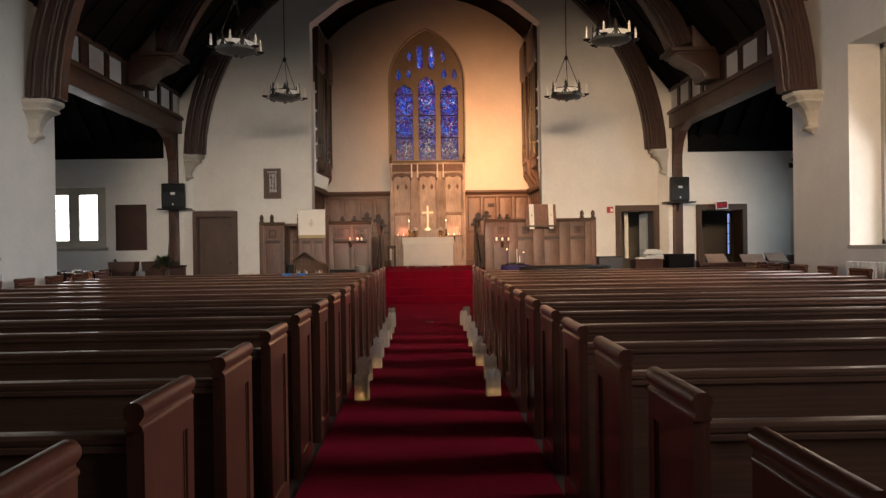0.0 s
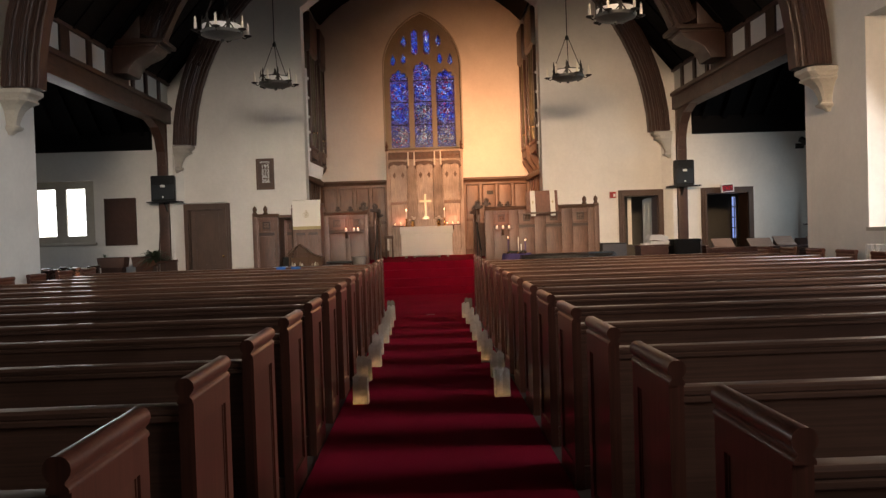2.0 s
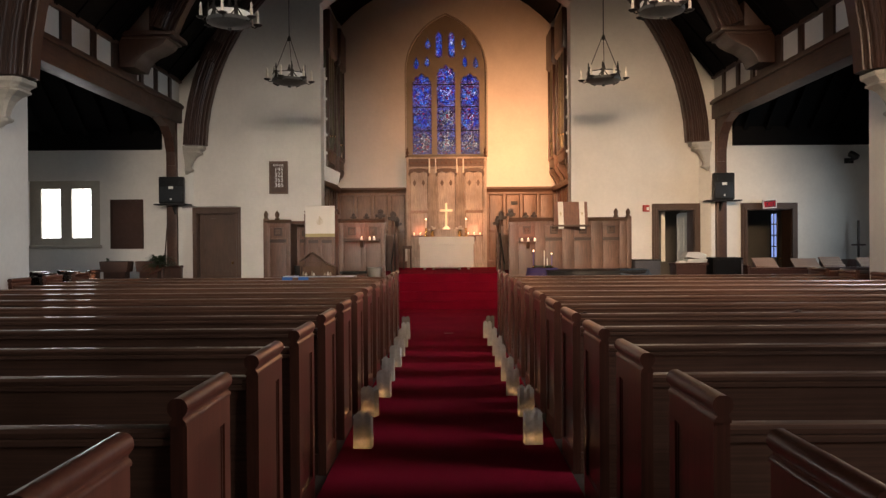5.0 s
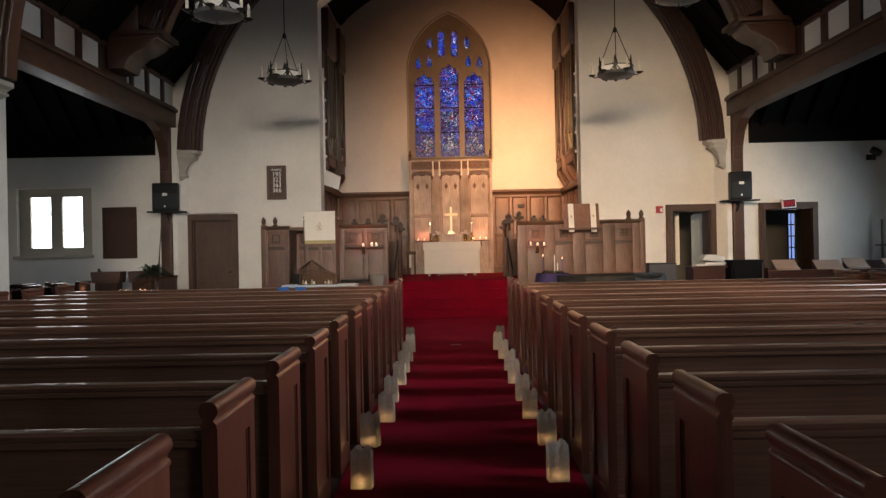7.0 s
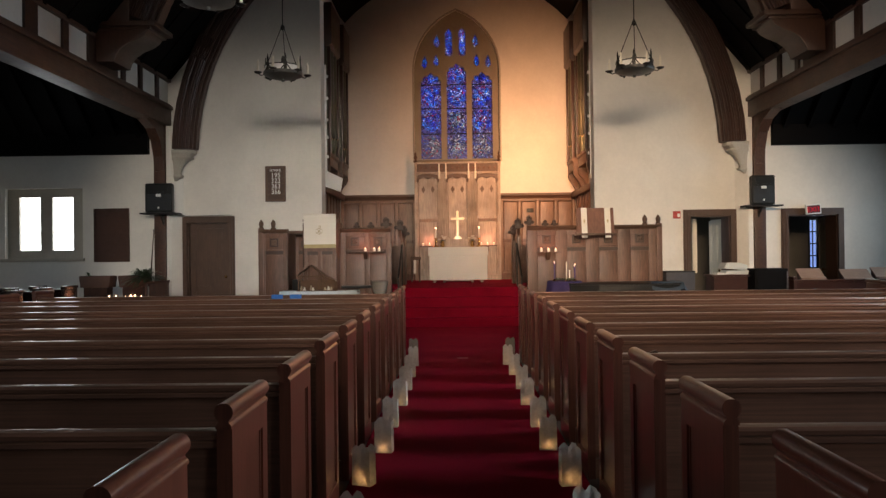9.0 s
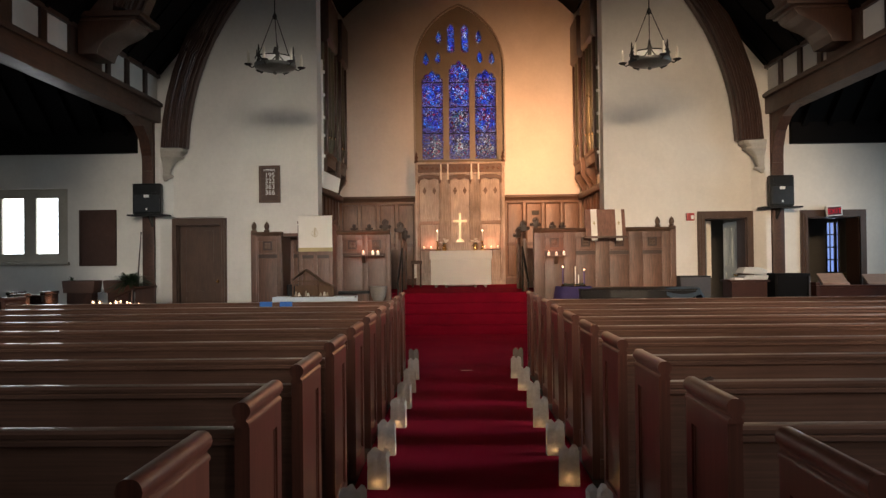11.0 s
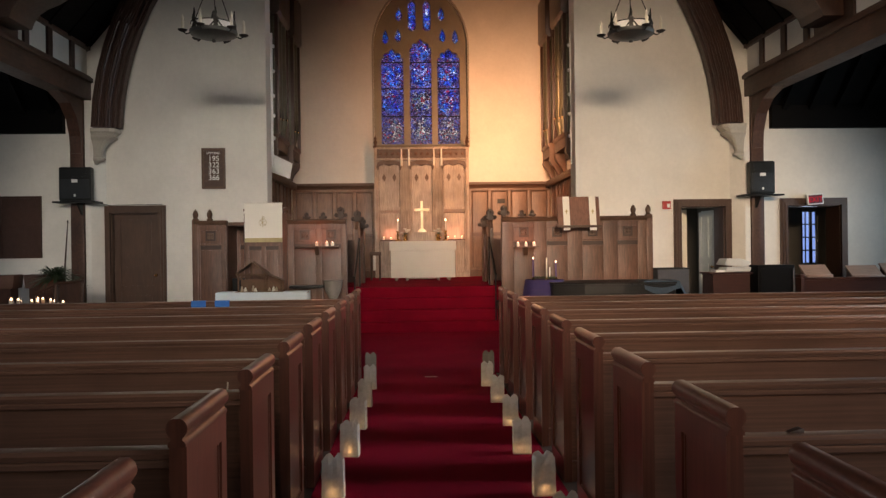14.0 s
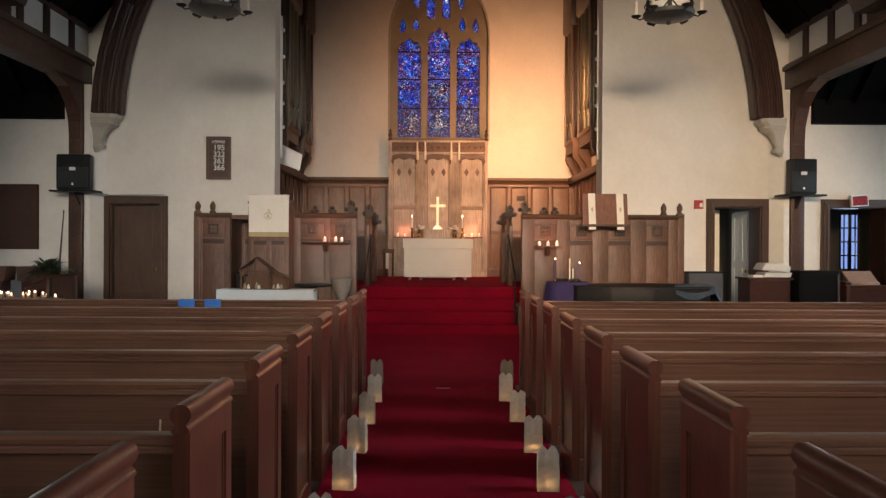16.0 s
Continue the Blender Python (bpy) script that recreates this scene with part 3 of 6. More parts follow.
def pane_poly(x0, x1, z0, z1, cusped):
    """A pane's outline; the cusped one ends in a pointed three-lobed head."""
    if not cusped:
        return [(x0, z0), (x1, z0), (x1, z1), (x0, z1)]
    w, c = (x1 - x0) / 2, (x0 + x1) / 2
    head = [(1.0, -0.55), (0.98, -0.30), (0.72, -0.18), (0.80, 0.02), (0.62, 0.18), (0.30, 0.16), (0.24, 0.36), (0.0, 0.56)]
    return [(x0, z0), (x1, z0)] + [(c + w * a, z1 + w * b - 0.56 * w) for a, b in head] + [(c - w * a, z1 + w * b - 0.56 * w) for a, b in head[-2::-1]]


def lens_poly(cx, z0, z1, w):
    return [(cx, z0)] + [(cx + w * math.sin(math.pi * f ** 0.62), z0 + (z1 - z0) * f) for f in (0.2, 0.4, 0.6, 0.8)] + [(cx, z1)] + [(cx - w * math.sin(math.pi * f ** 0.62), z0 + (z1 - z0) * f) for f in (0.8, 0.6, 0.4, 0.2)]


def lancet_poly(cx, z0, z1, w):
    return [(cx - w, z0 + 0.04), (cx, z0), (cx + w, z0 + 0.04), (cx + w, z1 - 0.12), (cx + w * 0.6, z1 - 0.05), (cx, z1), (cx - w * 0.6, z1 - 0.05), (cx - w, z1 - 0.12)]


def glazed(outer, holes, y0, y1):
    """A slab with the outline outer, pierced by the given outlines."""
    bm = bmesh.new()
    for poly in [outer] + holes:
        vs = [bm.verts.new((x, y0, z)) for x, z in poly]
        for i, v in enumerate(vs):
            bm.edges.new((v, vs[(i + 1) % len(vs)]))
    bmesh.ops.triangle_fill(bm, use_beauty=True, use_dissolve=False, edges=bm.edges[:], normal=(0, -1, 0))

    def inside(p, poly):
        hit = False
        for i in range(len(poly)):
            (x1, z1), (x2, z2) = poly[i], poly[i - 1]
            if (z1 > p[1]) != (z2 > p[1]) and p[0] < (x2 - x1) * (p[1] - z1) / (z2 - z1) + x1:
                hit = not hit
        return hit

    bad = [f for f in bm.faces if any(inside((f.calc_center_median().x, f.calc_center_median().z), h) for h in holes)]
    bmesh.ops.delete(bm, geom=bad, context="FACES_ONLY")
    ext = bmesh.ops.extrude_face_region(bm, geom=bm.faces[:])
    bmesh.ops.translate(bm, vec=(0, y1 - y0, 0), verts=[e for e in ext["geom"] if isinstance(e, bmesh.types.BMVert)])
    g = G()
    bm.verts.index_update()
    g.v, g.f = [tuple(v.co) for v in bm.verts], [[v.index for v in f.verts] for f in bm.faces]
    bm.free()
    return g


win = thing("window_1", "tall pointed stained glass window in stone tracery", "window", kind="structure")
halfarch = arc(0.62, 6.35, 1.77, 180, 110.5, 8)
outline = [(-1.15, 3.86), (1.15, 3.86)] + [(-x, z) for x, z in halfarch] + [(x, z) for x, z in halfarch[::-1]]
outline = [p for i, p in enumerate(outline) if i == 0 or math.dist(p, outline[i - 1]) > 0.02]
bars = (4.0, 4.69, 5.38, 6.03)
lights_x = ((-0.975, -0.425), (-0.265, 0.265), (0.415, 0.965))
heads = (6.36, 6.60, 6.36)
holes, panes = [], []
for (x0, x1), zt in zip(lights_x, heads):
    holes.append(pane_poly(x0, x1, 4.0, zt, True))
upper = [lancet_poly(cx, 6.78, 7.56, 0.095) for cx in (-0.20, 0.165)]
upper += [lens_poly(cx, z0, z1, w) for cx, z0, z1, w in ((-0.52, 7.02, 7.40, 0.085), (0.52, 7.02, 7.40, 0.085), (-0.86, 6.46, 6.84, 0.08), (-0.55, 6.50, 6.86, 0.08), (0.55, 6.50, 6.86, 0.08), (0.86, 6.46, 6.84, 0.08))]
holes += upper
small = [[(sum(x for x, _ in q) / len(q) + (x - sum(x for x, _ in q) / len(q)) * 1.1, z) for x, z in q] for q in upper]
part("tracery", glazed(outline[:-1] if outline[-1] == outline[0] else outline, holes, 22.93, 23.12), TRACERY, win)
for i, ((x0, x1), zt) in enumerate(zip(lights_x, heads)):
    for j, z0 in enumerate(bars):
        z1 = bars[j + 1] if j < 3 else zt + 0.02
        mat = GLASS_B if (i == 1 and j < 2) or j == 0 else GLASS_A
        part("pane", G().prism([(x0 - 0.01, z0), (x1 + 0.01, z0), (x1 + 0.01, z1), (x0 - 0.01, z1)], "y", 23.03, 23.036), mat, win)
        if j:
            part("glazing_bar", G().box(x0 - 0.005, 23.005, z0 - 0.012, x1 + 0.005, 23.028, z0 + 0.012), IRON, win)
for poly in small:
    part("pane", G().prism(poly, "y", 23.03, 23.036), GLASS_A, win)
part("sill", G().prism([(22.74, 3.80), (23.1, 3.80), (23.1, 3.99), (22.95, 3.99), (22.74, 3.86)], "x", -1.16, 1.16), TRACERY, win)
hood = [(-1.19, 3.9)] + [(x * 1.035, z + 0.03) for x, z in halfarch]
inner = [(-1.15, 3.9)] + list(halfarch)
for sx in (-1, 1):
    part("hood_mould", G().band([(-sx * x, z) for x, z in inner], [(-sx * x, z) for x, z in hood], 22.785, 22.86), STONE, win)
area("stained_window_light", look((0, 23.9, 5.9), (0, 22, 5.7)), 2.6, 4.4, 125, (0.90, 0.93, 1.0))

# window of the west transept
win = thing("window_2", "pair of bright frosted panes in a plain stone frame", "window", kind="structure")
part("frame", glazed([(-9.55, 1.42), (-7.9, 1.42), (-7.9, 2.90), (-9.55, 2.90)], [[(-9.30, 1.60), (-8.85, 1.60), (-8.85, 2.72), (-9.30, 2.72)], [(-8.60, 1.60), (-8.15, 1.60), (-8.15, 2.72), (-8.60, 2.72)]], 18.40, 18.52), STONE, win, bevel=0.0)
part("sill", G().box(-9.62, 18.22, 1.36, -7.86, 18.42, 1.43), STONE, win, bevel=0.01)
for x0 in (-9.31, -8.61):
    part("pane", G().box(x0, 18.47, 1.59, x0 + 0.47, 18.476, 2.73), BACKSKY, win)
    for z in (1.98, 2.35):
        part("glazing_bar", G().box(x0, 18.455, z - 0.006, x0 + 0.47, 18.47, z + 0.006), STONE, win)

# nave windows: frames and frosted panes
FROSTED = bpy.data.materials.new("frosted_glass")
nt, n_, l_ = nodes_of(FROSTED)
ft = n_.new("ShaderNodeBsdfTranslucent")
l_.new(ramp(nt, noise_tex(nt, coords(nt), 5, 4), ((0.3, (0.085, 0.098, 0.095)), (0.7, (0.125, 0.135, 0.13)))), ft.inputs[0])
fg = n_.new("ShaderNodeBsdfGlossy")
fg.inputs["Roughness"].default_value = 0.35
fm = n_.new("ShaderNodeMixShader")
fm.inputs[0].default_value = 0.05
l_.new(ft.outputs[0], fm.inputs[1])
l_.new(fg.outputs[0], fm.inputs[2])
fo = n_.new("ShaderNodeOutputMaterial")
l_.new(fm.outputs[0], fo.inputs[0])
for sx in (-1, 1):
    for y0, y1, z0, z1 in NAVE_WINDOWS:
        win = thing("window_3", "tall nave window with pale frosted panes in a deep splayed opening", "window", kind="structure")
        xa, xb = sorted((sx * 6.46, sx * 6.54))
        fr = G().box(xa, y0, z0, xb, y0 + 0.08, z1).box(xa, y1 - 0.08, z0, xb, y1, z1).box(xa, y0, z0, xb, y1, z0 + 0.08).box(xa, y0, z1 - 0.08, xb, y1, z1).box(xa, (y0 + y1) / 2 - 0.05, z0, xb, (y0 + y1) / 2 + 0.05, z1)
        part("frame", fr, STONE, win)
        for ya, yb in ((y0 + 0.08, (y0 + y1) / 2 - 0.05), ((y0 + y1) / 2 + 0.05, y1 - 0.08)):
            pane = part("pane", G().box(*((sx * 6.495, ya, z0 + 0.08, sx * 6.50, yb, z1 - 0.08) if sx > 0 else (-6.50, ya, z0 + 0.08, -6.495, yb, z1 - 0.08))), FROSTED, win)
            pane.visible_shadow = False
        xs = sorted((sx * 5.96, sx * 6.46))
        part("sill", G().box(xs[0], y0, z0 - 0.04, xs[1], y1, z0 + 0.012), STONE, win)

# ---- doors ----
def architrave(parent, x0, x1, zt, y):
    for i, (w, d) in enumerate(((0.13, 0.035), (0.085, 0.055), (0.04, 0.07))):
        g = G().box(x0 - w, y - d, 0, x0, y - d + 0.03 + 0.002 * i, zt + w).box(x1, y - d, 0, x1 + w, y - d + 0.03 + 0.002 * i, zt + w).box(x0, y - d, zt, x1, y - d + 0.03 + 0.002 * i, zt + w)
        part("architrave", g, DOORWOOD, parent)
    part("jamb", G().box(x0, y - 0.02, 0, x0 + 0.02, y + 0.44, zt).box(x1 - 0.02, y - 0.02, 0, x1, y + 0.44, zt).box(x0 + 0.02, y - 0.02, zt - 0.02, x1 - 0.02, y + 0.44, zt), DOORWOOD, parent)


def leaf(parent, w, h, mat, rows, m, knob=True, cols=1):
    """A panelled door leaf: stiles, rails and sunk panels."""
    th = 0.045
    g = G().box(0, 0, 0, 0.11, th, h).box(w - 0.11, 0, 0, w, th, h)
    zs = [0.0] + list(rows) + [h]
    for z in zs:
        a = max(0, min(h - 0.1, z - 0.06))
        g.box(0.11, 0, a, w - 0.11, th, a + 0.12)
    if cols == 2:
        g.box(w / 2 - 0.045, 0.001, 0.1, w / 2 + 0.045, th - 0.001, h - 0.1)
    lf = part("leaf", g.move(m), mat, parent)
    spans = ((0.11, w - 0.11),) if cols == 1 else ((0.11, w / 2 - 0.045), (w / 2 + 0.045, w - 0.11))
    for za, zb in zip(zs[:-1], zs[1:]):
        for xa, xb in spans:
            part("panel", G().box(xa - 0.01, 0.016, za + 0.05, xb + 0.01, th - 0.014, zb - 0.05).move(m), mat, lf)
            part("raised_field", G().box(xa + 0.05, 0.008, za + 0.12, xb - 0.05, 0.02, zb - 0.12).move(m), mat, lf)
    if knob:
        kg = G().lathe([(0.0, 0), (0.012, 0.002), (0.012, 0.04), (0.028, 0.05), (0.03, 0.065), (0.02, 0.08), (0.0, 0.082)], (0, 0, 0), 10)
        part("knob", kg.move(m @ pose(w - 0.06, 0.0, 1.0, 90, 0, 0)), BRASS, lf, "small brass knob", smooth=True)
    return lf


door = thing("door_1", "closed dark panelled wooden door in a moulded frame", "door", kind="structure")
architrave(door, -5.68, -4.82, 2.14, Y_END)
leaf(door, 0.82, 2.12, DOORWOOD, (0.75, 1.28), pose(-5.66, 18.40, 0.0))
door = thing("door_2", "open doorway with a dark moulded frame", "door", kind="structure")
architrave(door, 4.77, 5.60, 2.15, Y_END)
GREYDOOR = surface("grey_green_door_paint", (0.55, 0.58, 0.54), 0.45, vary=0.1)
leaf(door, 0.76, 2.08, GREYDOOR, (1.12,), pose(5.585, 19.52, 0.0, 0, 0, 273), cols=2)
door = thing("door_3", "open doorway with a dark frame and an open door leaf", "door", kind="structure")
OLIVE = surface("dull_olive_paint", (0.17, 0.145, 0.10), 0.5, vary=0.15)
architrave(door, 6.78, 7.80, 2.15, Y_END)
leaf(door, 0.86, 2.1, OLIVE, (0.75, 1.4), pose(8.02, 19.55, 0.0, 0, 0, 254), cols=1)

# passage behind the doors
# low base colour: the dark of the doorways is put into the walls
DIM = surface("shaded_passage_paint", (0.10, 0.088, 0.068), 0.8, vary=0.1)
# the opening in the west wall is unseen, left for the added lamp
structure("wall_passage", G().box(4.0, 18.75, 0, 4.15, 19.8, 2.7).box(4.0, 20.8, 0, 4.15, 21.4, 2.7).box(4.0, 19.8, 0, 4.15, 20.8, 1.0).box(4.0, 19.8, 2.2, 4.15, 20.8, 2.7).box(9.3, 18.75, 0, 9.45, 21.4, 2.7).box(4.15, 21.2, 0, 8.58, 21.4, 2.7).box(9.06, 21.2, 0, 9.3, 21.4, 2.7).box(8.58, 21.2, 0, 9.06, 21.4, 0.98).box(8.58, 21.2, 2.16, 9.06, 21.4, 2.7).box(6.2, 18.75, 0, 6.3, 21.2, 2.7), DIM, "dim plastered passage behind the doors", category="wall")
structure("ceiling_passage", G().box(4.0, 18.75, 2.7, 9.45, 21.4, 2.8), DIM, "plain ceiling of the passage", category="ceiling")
structure("floor_passage", G().box(8.6, 18.75, -0.2, 9.5, 21.4, 0), FLOOR, "dark floor of the passage", category="floor")
# first lamp is added to brighten door_2's leaf; the second stands at window_4
area("passage_light", look((4.02, 20.3, 1.6), (6, 20.0, 1.2)), 0.95, 1.15, 6, DAY)
area("passage_light", look((8.82, 21.3, 1.6), (7.4, 18.8, 1.3)), 0.45, 1.1, 14, (0.65, 0.76, 1.0))
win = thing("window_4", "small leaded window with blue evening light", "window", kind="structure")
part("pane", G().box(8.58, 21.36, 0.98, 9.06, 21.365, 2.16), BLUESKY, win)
lead = G()
for x, w in ((8.60, 0.03), (8.70, 0.009), (8.82, 0.035), (8.94, 0.009), (9.04, 0.03)):
    lead.box(x - w, 21.22, 0.98, x + w, 21.25, 2.16)
for k in range(5):
    z = 0.98 + 1.18 * k / 4
    lead.box(8.58, 21.22, z - 0.014, 9.06, 21.25, z + 0.014)
part("leads", lead, IRON, win)
# pale strip added for the light sliver of wall inside door_2
tagged(part("board_on_wall", G().box(5.06, 19.0, 0.95, 5.15, 19.05, 2.12), WAX), "narrow pale strip on the passage wall", "board")


# ---- writing ----
def lettering(text, size, depth, mat, m, parent, name="lettering"):
    cu = bpy.data.curves.new("letters", "FONT")
    cu.body, cu.size, cu.extrude, cu.align_x = text, size, depth, "CENTER"
    tmp = bpy.data.objects.new("letters", cu)
    me = bpy.data.meshes.new_from_object(tmp)
    bpy.data.objects.remove(tmp)
    me.materials.append(mat)
    ob = new(name, me)
    ob.matrix_world = m
    ob.parent = parent
    return ob


# ---- things on the end wall ----
BOARDBROWN = surface("board_brown", (0.075, 0.040, 0.027), 0.55, vary=0.2)
t = thing("hymn_board", "dark wooden hymn board with white numbers", "hymn board")
part("board", G().box(-3.99, 18.262, 2.60, -3.65, 18.298, 3.26), BOARDBROWN, t)
fr = G().box(-4.03, 18.25, 2.56, -3.99, 18.298, 3.30).box(-3.65, 18.25, 2.56, -3.61, 18.298, 3.30).box(-3.99, 18.25, 2.56, -3.65, 18.298, 2.60).box(-3.99, 18.25, 3.26, -3.65, 18.298, 3.30)
part("frame", fr, OAKDARK, t)
for k in range(4):
    part("slat", G().box(-3.98, 18.255, 2.70 + 0.115 * k, -3.66, 18.266, 2.712 + 0.115 * k), OAKDARK, t)
for txt, z in (("195", 3.065), ("322", 2.95), ("363", 2.835), ("366", 2.72)):
    lettering(txt, 0.135, 0.002, WHITEPAINT, pose(-3.81, 18.258, z, 90, 0, 0), t, "number")
lettering("HYMNS", 0.07, 0.002, WHITEPAINT, pose(-3.82, 18.258, 3.185, 90, 0, 0), t, "heading")

NOTICE = surface("dark_notice_felt", (0.062, 0.027, 0.018), 0.8, vary=0.2)
t = thing("notice_board", "plain brown notice board on the transept wall", "notice board")
part("panel", G().box(-7.61, 18.27, 1.38, -6.95, 18.298, 2.42), NOTICE, t)
part("frame", glazed([(-7.65, 1.34), (-6.91, 1.34), (-6.91, 2.46), (-7.65, 2.46)], [[(-7.61, 1.38), (-6.95, 1.38), (-6.95, 2.42), (-7.61, 2.42)]], 18.255, 18.298), NOTICE, t)

REDPLASTIC = surface("red_plastic", (0.45, 0.035, 0.03), 0.4, vary=0.1)
t = thing("fire_alarm", "red fire alarm box with a clear strobe on the plaster", "fire alarm")
part("box", G().box(4.43, 18.25, 2.10, 4.58, 18.298, 2.25), REDPLASTIC, t, bevel=0.008)
part("strobe", G().box(4.51, 18.235, 2.13, 4.56, 18.25, 2.20), WHITEPAINT, t, "clear white strobe")

EXITRED = surface("exit_red_face", (0.09, 0.004, 0.010), 0.4, vary=0.1, bump=0)
EXITBRIGHT = glow("exit_red_letters", (1.0, 0.03, 0.06), 0.5)
t = thing("exit_sign", "white-framed exit sign with red glowing letters", "exit sign")
mm = pose(7.255, 18.16, 2.15, 0, -4, 0)
part("case", G().box(-0.15, -0.03, 0, 0.15, 0.03, 0.20).move(mm), WHITEPAINT, t, bevel=0.008)
part("face", G().box(-0.128, -0.034, 0.022, 0.128, -0.031, 0.178).move(mm), EXITRED, t, "dark red face with glowing letters")
lettering("EXIT", 0.135, 0.001, EXITBRIGHT, mm @ pose(0, -0.036, 0.05, 90, 0, 0), t)
part("bracket", G().box(-0.03, 0.03, 0.10, 0.03, 0.14, 0.14).move(mm), WHITEPAINT, t)

for sx in (-1, 1):
    t = thing("loudspeaker", "black loudspeaker standing on a small shelf at the timber post", "loudspeaker", group="loudspeakers")
    xc, hw = (-6.09, 0.285) if sx < 0 else (6.10, 0.235)
    part("cabinet", G().prism([(xc - hw, 17.80), (xc + hw, 17.80), (xc + hw * 0.75, 18.07), (xc - hw * 0.75, 18.07)], "z", 2.335, 2.93), BLACKPLASTIC, t, bevel=0.03)
    part("grille", G().box(xc - hw + 0.035, 17.785, 2.38, xc + hw - 0.035, 17.802, 2.71), surface("speaker_grille", (0.03, 0.035, 0.04), 0.6, metal=0.5, grain_scale=300, bump=0.6, bump_scale=400), t, bevel=0.006)
    part("horn", G().prism([(xc - hw * 0.6, 2.75), (xc + hw * 0.6, 2.75), (xc + hw * 0.72, 2.88), (xc - hw * 0.72, 2.88)], "y", 17.792, 17.81), BLACKPLASTIC, t)
    part("badge", G().box(xc - 0.05, 17.776, 2.655, xc + 0.05, 17.784, 2.71), WHITEPAINT, t, "small white maker's plate")
    part("small_badge", G().box(xc - 0.015, 17.778, 2.41, xc + 0.015, 17.784, 2.45), WHITEPAINT, t)
    s = thing("speaker_shelf", "dark shelf with a brace fixed to the timber post", "shelf", group="speaker shelves")
    part("board", G().box(xc - 0.37, 17.74, 2.30, xc + 0.37, 18.07, 2.33), BLACKPLASTIC, s, bevel=0.006)
    part("brace", G().prism([(18.075, 2.1), (18.075, 2.30), (17.85, 2.30), (17.88, 2.28), (18.05, 2.1)], "x", xc - 0.015, xc + 0.015), IRON, s)
t = thing("candle_lighter", "long thin dark pole leaning among the plants", "pole")
part("shaft", G().tube([(-6.10, 17.3, 0.0), (-6.06, 17.3, 1.02), (-5.99, 17.3, 1.94)], [0.02, 0.017, 0.008]), TIMBER, t, smooth=True)
part("cap", G().lathe([(0.0, 0), (0.012, 0.0), (0.014, 0.03), (0.0, 0.05)], (-5.99, 17.3, 1.93), 8), IRON, t, smooth=True)
cab = part("wall_cable", G().tube([(-5.80, 17.9, 2.335), (-5.74, 18.0, 2.30), (-5.68, 18.25, 2.275), (-5.6, 18.288, 2.283), (-4.75, 18.288, 2.29)], 0.006), BLACKPLASTIC)
tagged(cab, "thin black cable running over the door frame", "cable")

t = thing("wall_spotlight", "small dark spotlight on a wall bracket", "spotlight")
part("bracket", G().tube([(9.1, 18.29, 3.22), (9.1, 18.0, 3.22)], 0.015).box(9.0, 18.27, 3.16, 9.2, 18.298, 3.28), IRON, t)
part("head", G().lathe([(0.0, 0), (0.06, 0.0), (0.075, 0.12), (0.075, 0.2), (0.0, 0.2)], (0, 0, 0), 12).move(pose(9.16, 18.02, 3.27, -60, 0, 40)), IRON, t, smooth=True)
t = thing("standing_cross", "thin dark wooden cross on a stand", "cross")
part("shaft", G().box(9.2, 18.1, 1.0, 9.235, 18.135, 1.87), TIMBER, t)
part("arm", G().box(9.06, 18.1, 1.30, 9.37, 18.135, 1.335), TIMBER, t)
part("base", G().box(8.9, 18.0, 0.0, 9.6, 18.25, 1.0), PEWEND, t, bevel=0.01)

# ---- chancel ----
def panel_run(parent, xs, z0, z1, y, mat, fmat, depth=0.05):
    """Framed panels side by side against a wall plane y, facing -y."""
    for x0, x1 in zip(xs[:-1], xs[1:]):
        part("panel", G().box(x0 + 0.04, y - 0.012, z0 + 0.05, x1 - 0.04, y - 0.002, z1 - 0.05), mat, parent)
        part("panel_field", G().box(x0 + 0.075, y - 0.02, z0 + 0.09, x1 - 0.075, y - 0.012, z1 - 0.09), mat, parent, bevel=0.006)
        mo = G()
        for xa, xb in ((x0 + 0.042, x0 + 0.066), (x1 - 0.066, x1 - 0.042)):
            mo.prism([(xa, y - 0.012), (xb, y - 0.012), ((xa + xb) / 2, y - 0.036)], "z", z0 + 0.062, z1 - 0.062)
        mo.prism([(y - 0.012, z1 - 0.062), (y - 0.012, z1 - 0.088), (y - 0.036, z1 - 0.075)], "x", x0 + 0.066, x1 - 0.066)
        part("panel_moulding", mo, fmat, parent)
    for x in xs:
        part("stile", G().box(x - 0.04, y - depth, z0, x + 0.04, y - 0.001, z1), fmat, parent, bevel=0.006)
    for z in (z0, z1 - 0.06):
        part("rail", G().box(xs[0] - 0.04, y - depth - 0.003, z, xs[-1] + 0.04, y - 0.001, z + 0.06), fmat, parent, bevel=0.006)


